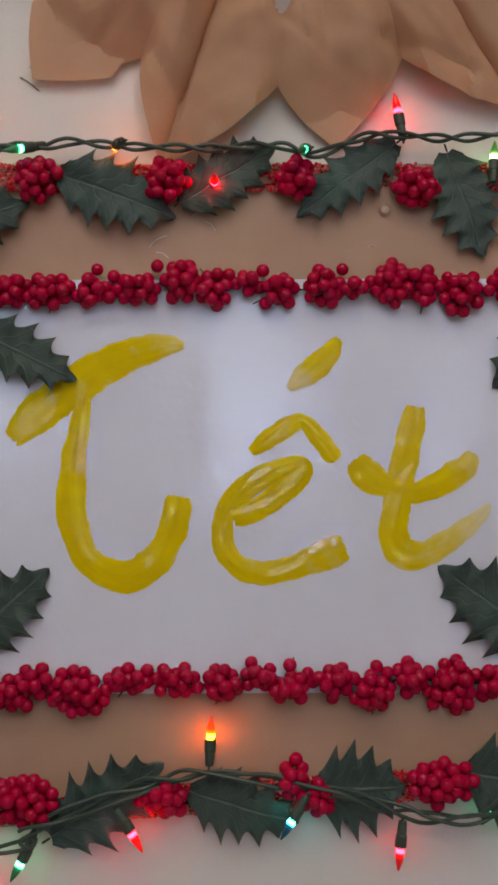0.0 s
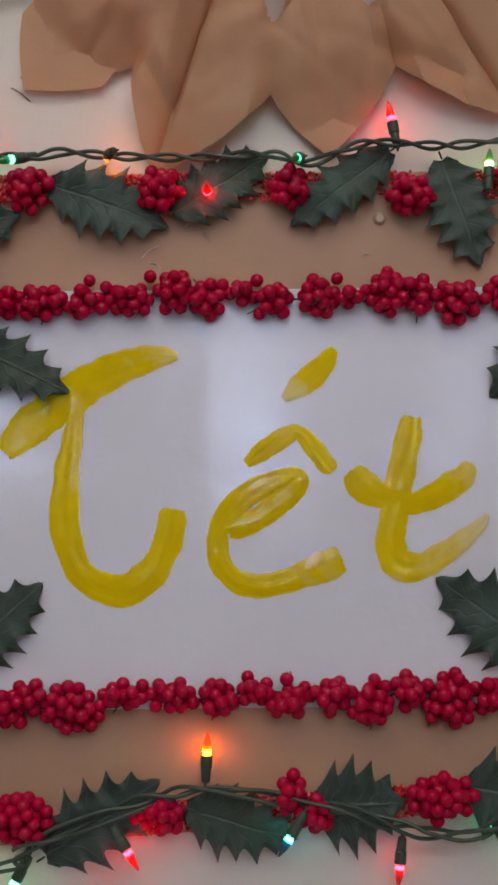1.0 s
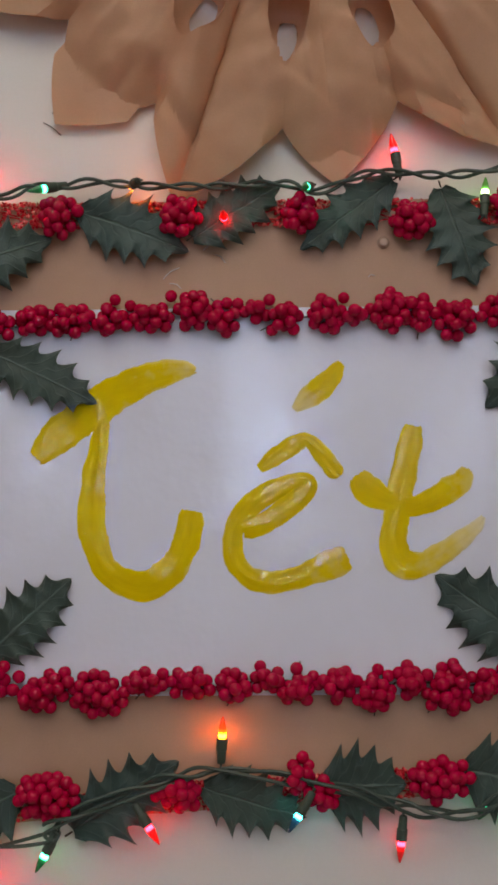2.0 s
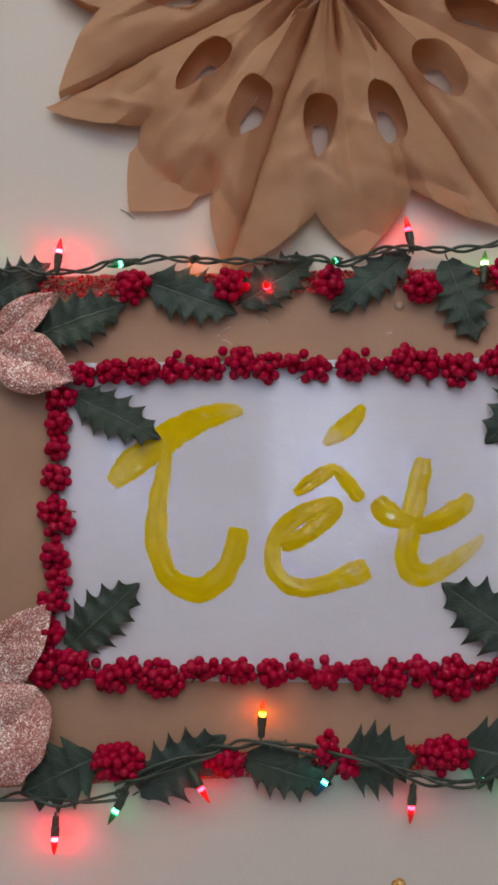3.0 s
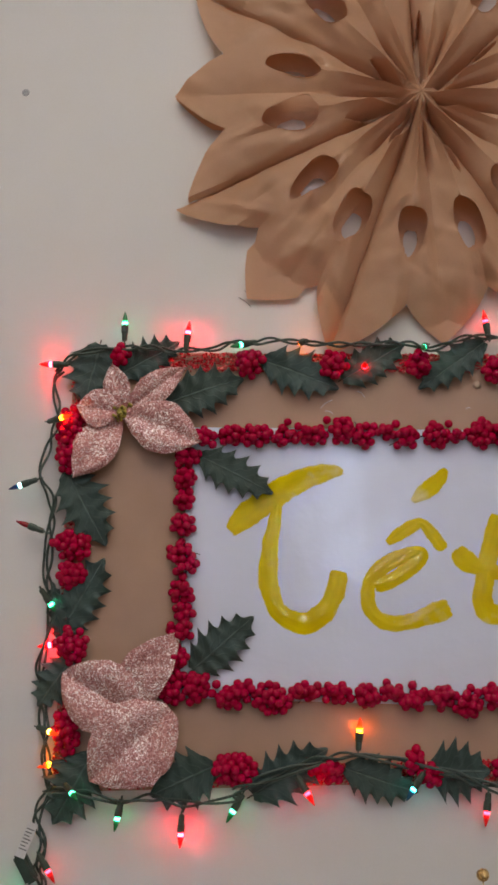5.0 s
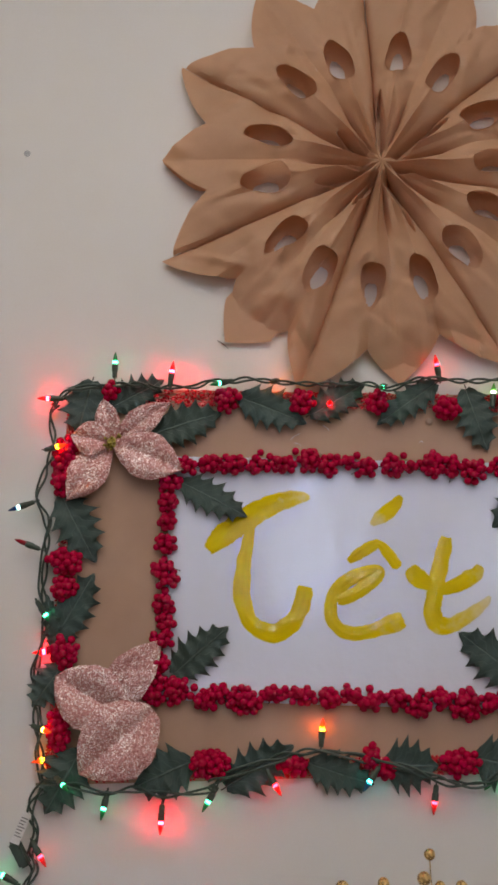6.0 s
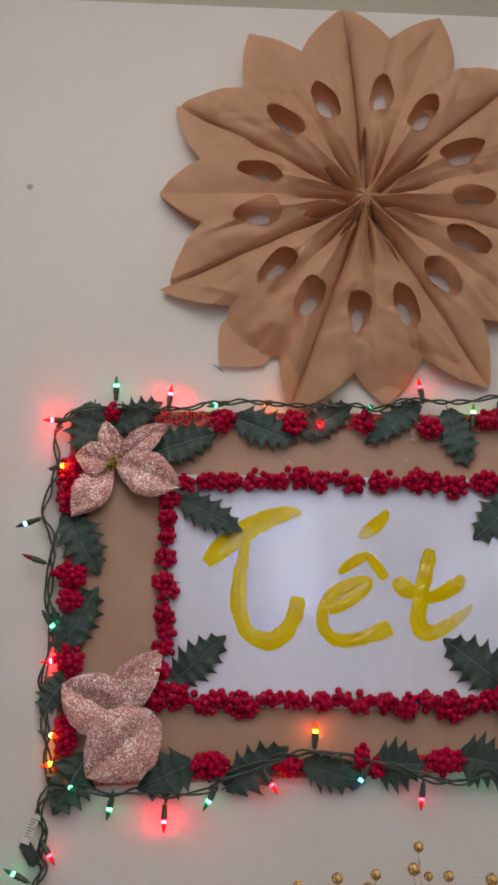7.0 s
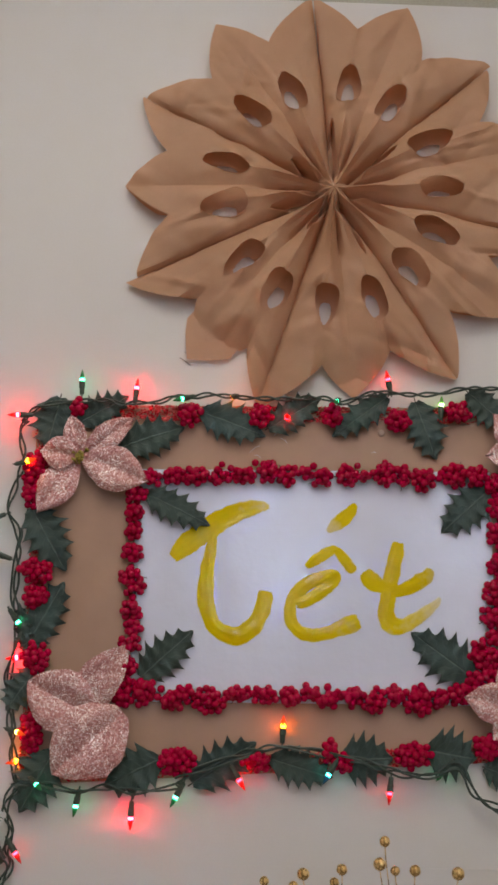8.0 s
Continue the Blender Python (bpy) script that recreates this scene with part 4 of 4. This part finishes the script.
        return bm

    thing = part("paper_bag", sheet(True), KRAFT, parent, crease=0.5)
    part("back_sheet", sheet(False), KRAFT, thing)
    for u in (0.02, 3.98):
        bm = bmesh.new()
        last = None
        for i in range(25):
            r = 0.006 + (0.30 - 0.006) * i / 24
            x, y = r * math.cos(angle(u)), r * math.sin(angle(u))
            pair = (bm.verts.new((x, y, height(r, u) - 0.0015)), bm.verts.new((x, y, 0.004)))
            if last:
                bm.faces.new((last[0], pair[0], pair[1], last[1]))
            last = pair
        part("side_sheet", bm, KRAFT, thing)


flower = tagged(new("paper_flower"), "large star flower of folded brown paper bags on the wall", "paper flower")
flower.matrix_basis = facing(0.042, 2.071, 0.0)
# seam, hole, middle, hole, seam in degrees, and the sheet's reach at each
BAG_SHAPES = [
    ((95.2, 111.5, 122, 134.5, 150.2), (0.352, 0.278, 0.354, 0.273, 0.344)),
    ((150.2, 165.0, 177.3, 188.7, 204.0), (0.350, 0.269, 0.325, 0.256, 0.333)),
    ((204.0, 219.3, 230.0, 242.0, 251.3), (0.352, 0.269, 0.330, 0.278, 0.357)),
    ((251.3, 266.5, 275.5, 289.0, 302.6), (0.358, 0.275, 0.325, 0.265, 0.350)),
    ((302.6, 312.8, 325.0, 336.5, 349.0), (0.350, 0.257, 0.340, 0.256, 0.345)),
    ((349.0, 361.5, 375.0, 387.8, 402.0), (0.345, 0.262, 0.345, 0.261, 0.338)),
    ((402.0, 417.8, 429.5, 441.8, 454.8), (0.346, 0.266, 0.355, 0.283, 0.351)),
]
# the holes' radius, crumple, bend of the tip, dart beside the seam, the back sheet's reach
BAG_FOLDS = [
    ((0.178, 0.181), 0.0006, 0.0, (9, 0.080, 0.007), 0.965),
    ((0.172, 0.170), 0.0007, 0.0, (7, 0.098, 0.008), 1.0),
    ((0.179, 0.187), 0.0015, 0.40, (12, 0.076, 0.006), 1.045),
    ((0.189, 0.187), 0.0016, 0.30, (8, 0.115, 0.006), 1.0),
    ((0.173, 0.172), 0.0008, 0.0, (3, 0.095, 0.006), 0.965),
    ((0.167, 0.173), 0.0007, 0.0, (5, 0.122, 0.007), 0.965),
    ((0.172, 0.180), 0.0006, 0.0, (4, 0.116, 0.005), 0.965),
]
for k, ((angles, radii), (hole_r, crumple, bent, dart, back_reach)) in enumerate(zip(BAG_SHAPES, BAG_FOLDS)):
    bag(flower, angles, radii, hole_r, 500 + k, crumple, bent, dart, back_reach)

# ---- small things on wall and panel ----
spray = tagged(new("gold_berry_spray"), "spray of glittering gold balls on thin wire stems", "decoration")
spray.location = (0.09, -0.002, 0.80)


def gold_ball(x, z, d, size, seed):
    ball = bmesh.new()
    bmesh.ops.create_icosphere(ball, subdivisions=3, radius=size)
    for v in ball.verts:
        v.co *= 1 + 0.05 * noise.noise(v.co * 260 + Vector((seed, 0, 0)))
    m = Matrix.Translation((x - 0.09, 0.002 - d, z - 0.80))
    ob = part("gold_ball", ball, GOLD, spray, m=m)
    stem = bmesh.new()
    foot = Vector((0.09 - x, d - 0.002, 0.80 - z)) + Vector((0.01 * (seed % 3 - 1), 0, 0))
    bend = foot * 0.45 + Vector((0.02 if x > 0.09 else -0.02, 0, 0.01))
    tube(stem, spline([(0, 0, -size * 0.9), bend, foot], 8), 0.0007, 5)
    part("stem", stem, GOLD, ob)


for row in ((0.099, 1.132, 0.12, 0.0069, 0), (0.091, 1.106, 0.13, 0.0082, 1), (0.114, 1.093, 0.1, 0.0062, 2), (0.137, 1.097, 0.12, 0.0072, 3), (0.191, 1.095, 0.125, 0.0082, 4), (0.044, 1.096, 0.115, 0.0071, 5), (0.035, 1.078, 0.1, 0.0062, 6), (-0.006, 1.091, 0.12, 0.0078, 7), (-0.056, 1.079, 0.105, 0.0062, 8), (-0.018, 1.073, 0.1, 0.0061, 9)):
    gold_ball(*row)
hole = tagged(new("wall_plug", link_mesh("wall_plug", turned([(0.0, 0.0), (0.0052, 0.0), (0.0048, 0.0011), (0.0022, 0.0014), (0.0018, 0.0006), (0.0, 0.0006)], 12), PIN)), "grey filled screw hole in the white wall", "wall plug")
hole.matrix_basis = facing(-0.492, 2.103, 0.0002)

for a, b in (((-0.191, 1.811), (-0.175, 1.799)), ((-0.183, 1.820), (-0.177, 1.814))):
    bm = tube(bmesh.new(), spline([(a[0], -0.0008, a[1]), ((a[0] + b[0]) / 2 + 0.0006, -0.002, (a[1] + b[1]) / 2 + 0.0006), (b[0], -0.0008, b[1])], 5), 0.0005, 5)
    tagged(new("pine_needle", link_mesh("pine_needle", bm, STEM)), "dark dry needle stuck on the white wall", "needle", "needles under the flower")

bm = turned([(0.0, 0.0), (0.0055, 0.0), (0.0052, 0.0015), (0.0034, 0.0033), (0.0, 0.0039)], 14)
drop = tagged(new("glue_drop", link_mesh("glue_drop", bm, GLUE)), "clear dried drop of glue on the cardboard", "glue")
drop.matrix_basis = facing(0.114, 1.695, BOARD_D)


# dried threads of glue on the cardboard
for x, z, turn, length in ((-0.046, 1.690, 28, 0.016), (-0.036, 1.686, -40, 0.012), (-0.082, 1.664, 35, 0.018), (-0.076, 1.660, -25, 0.011), (0.100, 1.664, 10, 0.006)):
    bm = tube(bmesh.new(), spline([(0, 0, 0.0004), (length * 0.5, 0.0016, 0.0009), (length, 0, 0.0004)], 5), 0.00035, 5)
    thread = tagged(new("glue_thread", link_mesh("glue_thread", bm, TAG)), "thin white thread of dried glue on the cardboard", "glue", "glue threads")
    thread.matrix_basis = facing(x, z, BOARD_D, turn)

# faint raised seams in the wall paint
for x0, x1 in ((-0.088, 0.010), (0.170, 0.320)):
    bm = slab(x0, x1, -0.0007, 0.0005, 1.0780, 1.0796, 0.0002)
    tagged(new("trim", link_mesh("trim", bm, WALL)), "faint raised seam in the off-white wall paint", "trim", kind="structure")
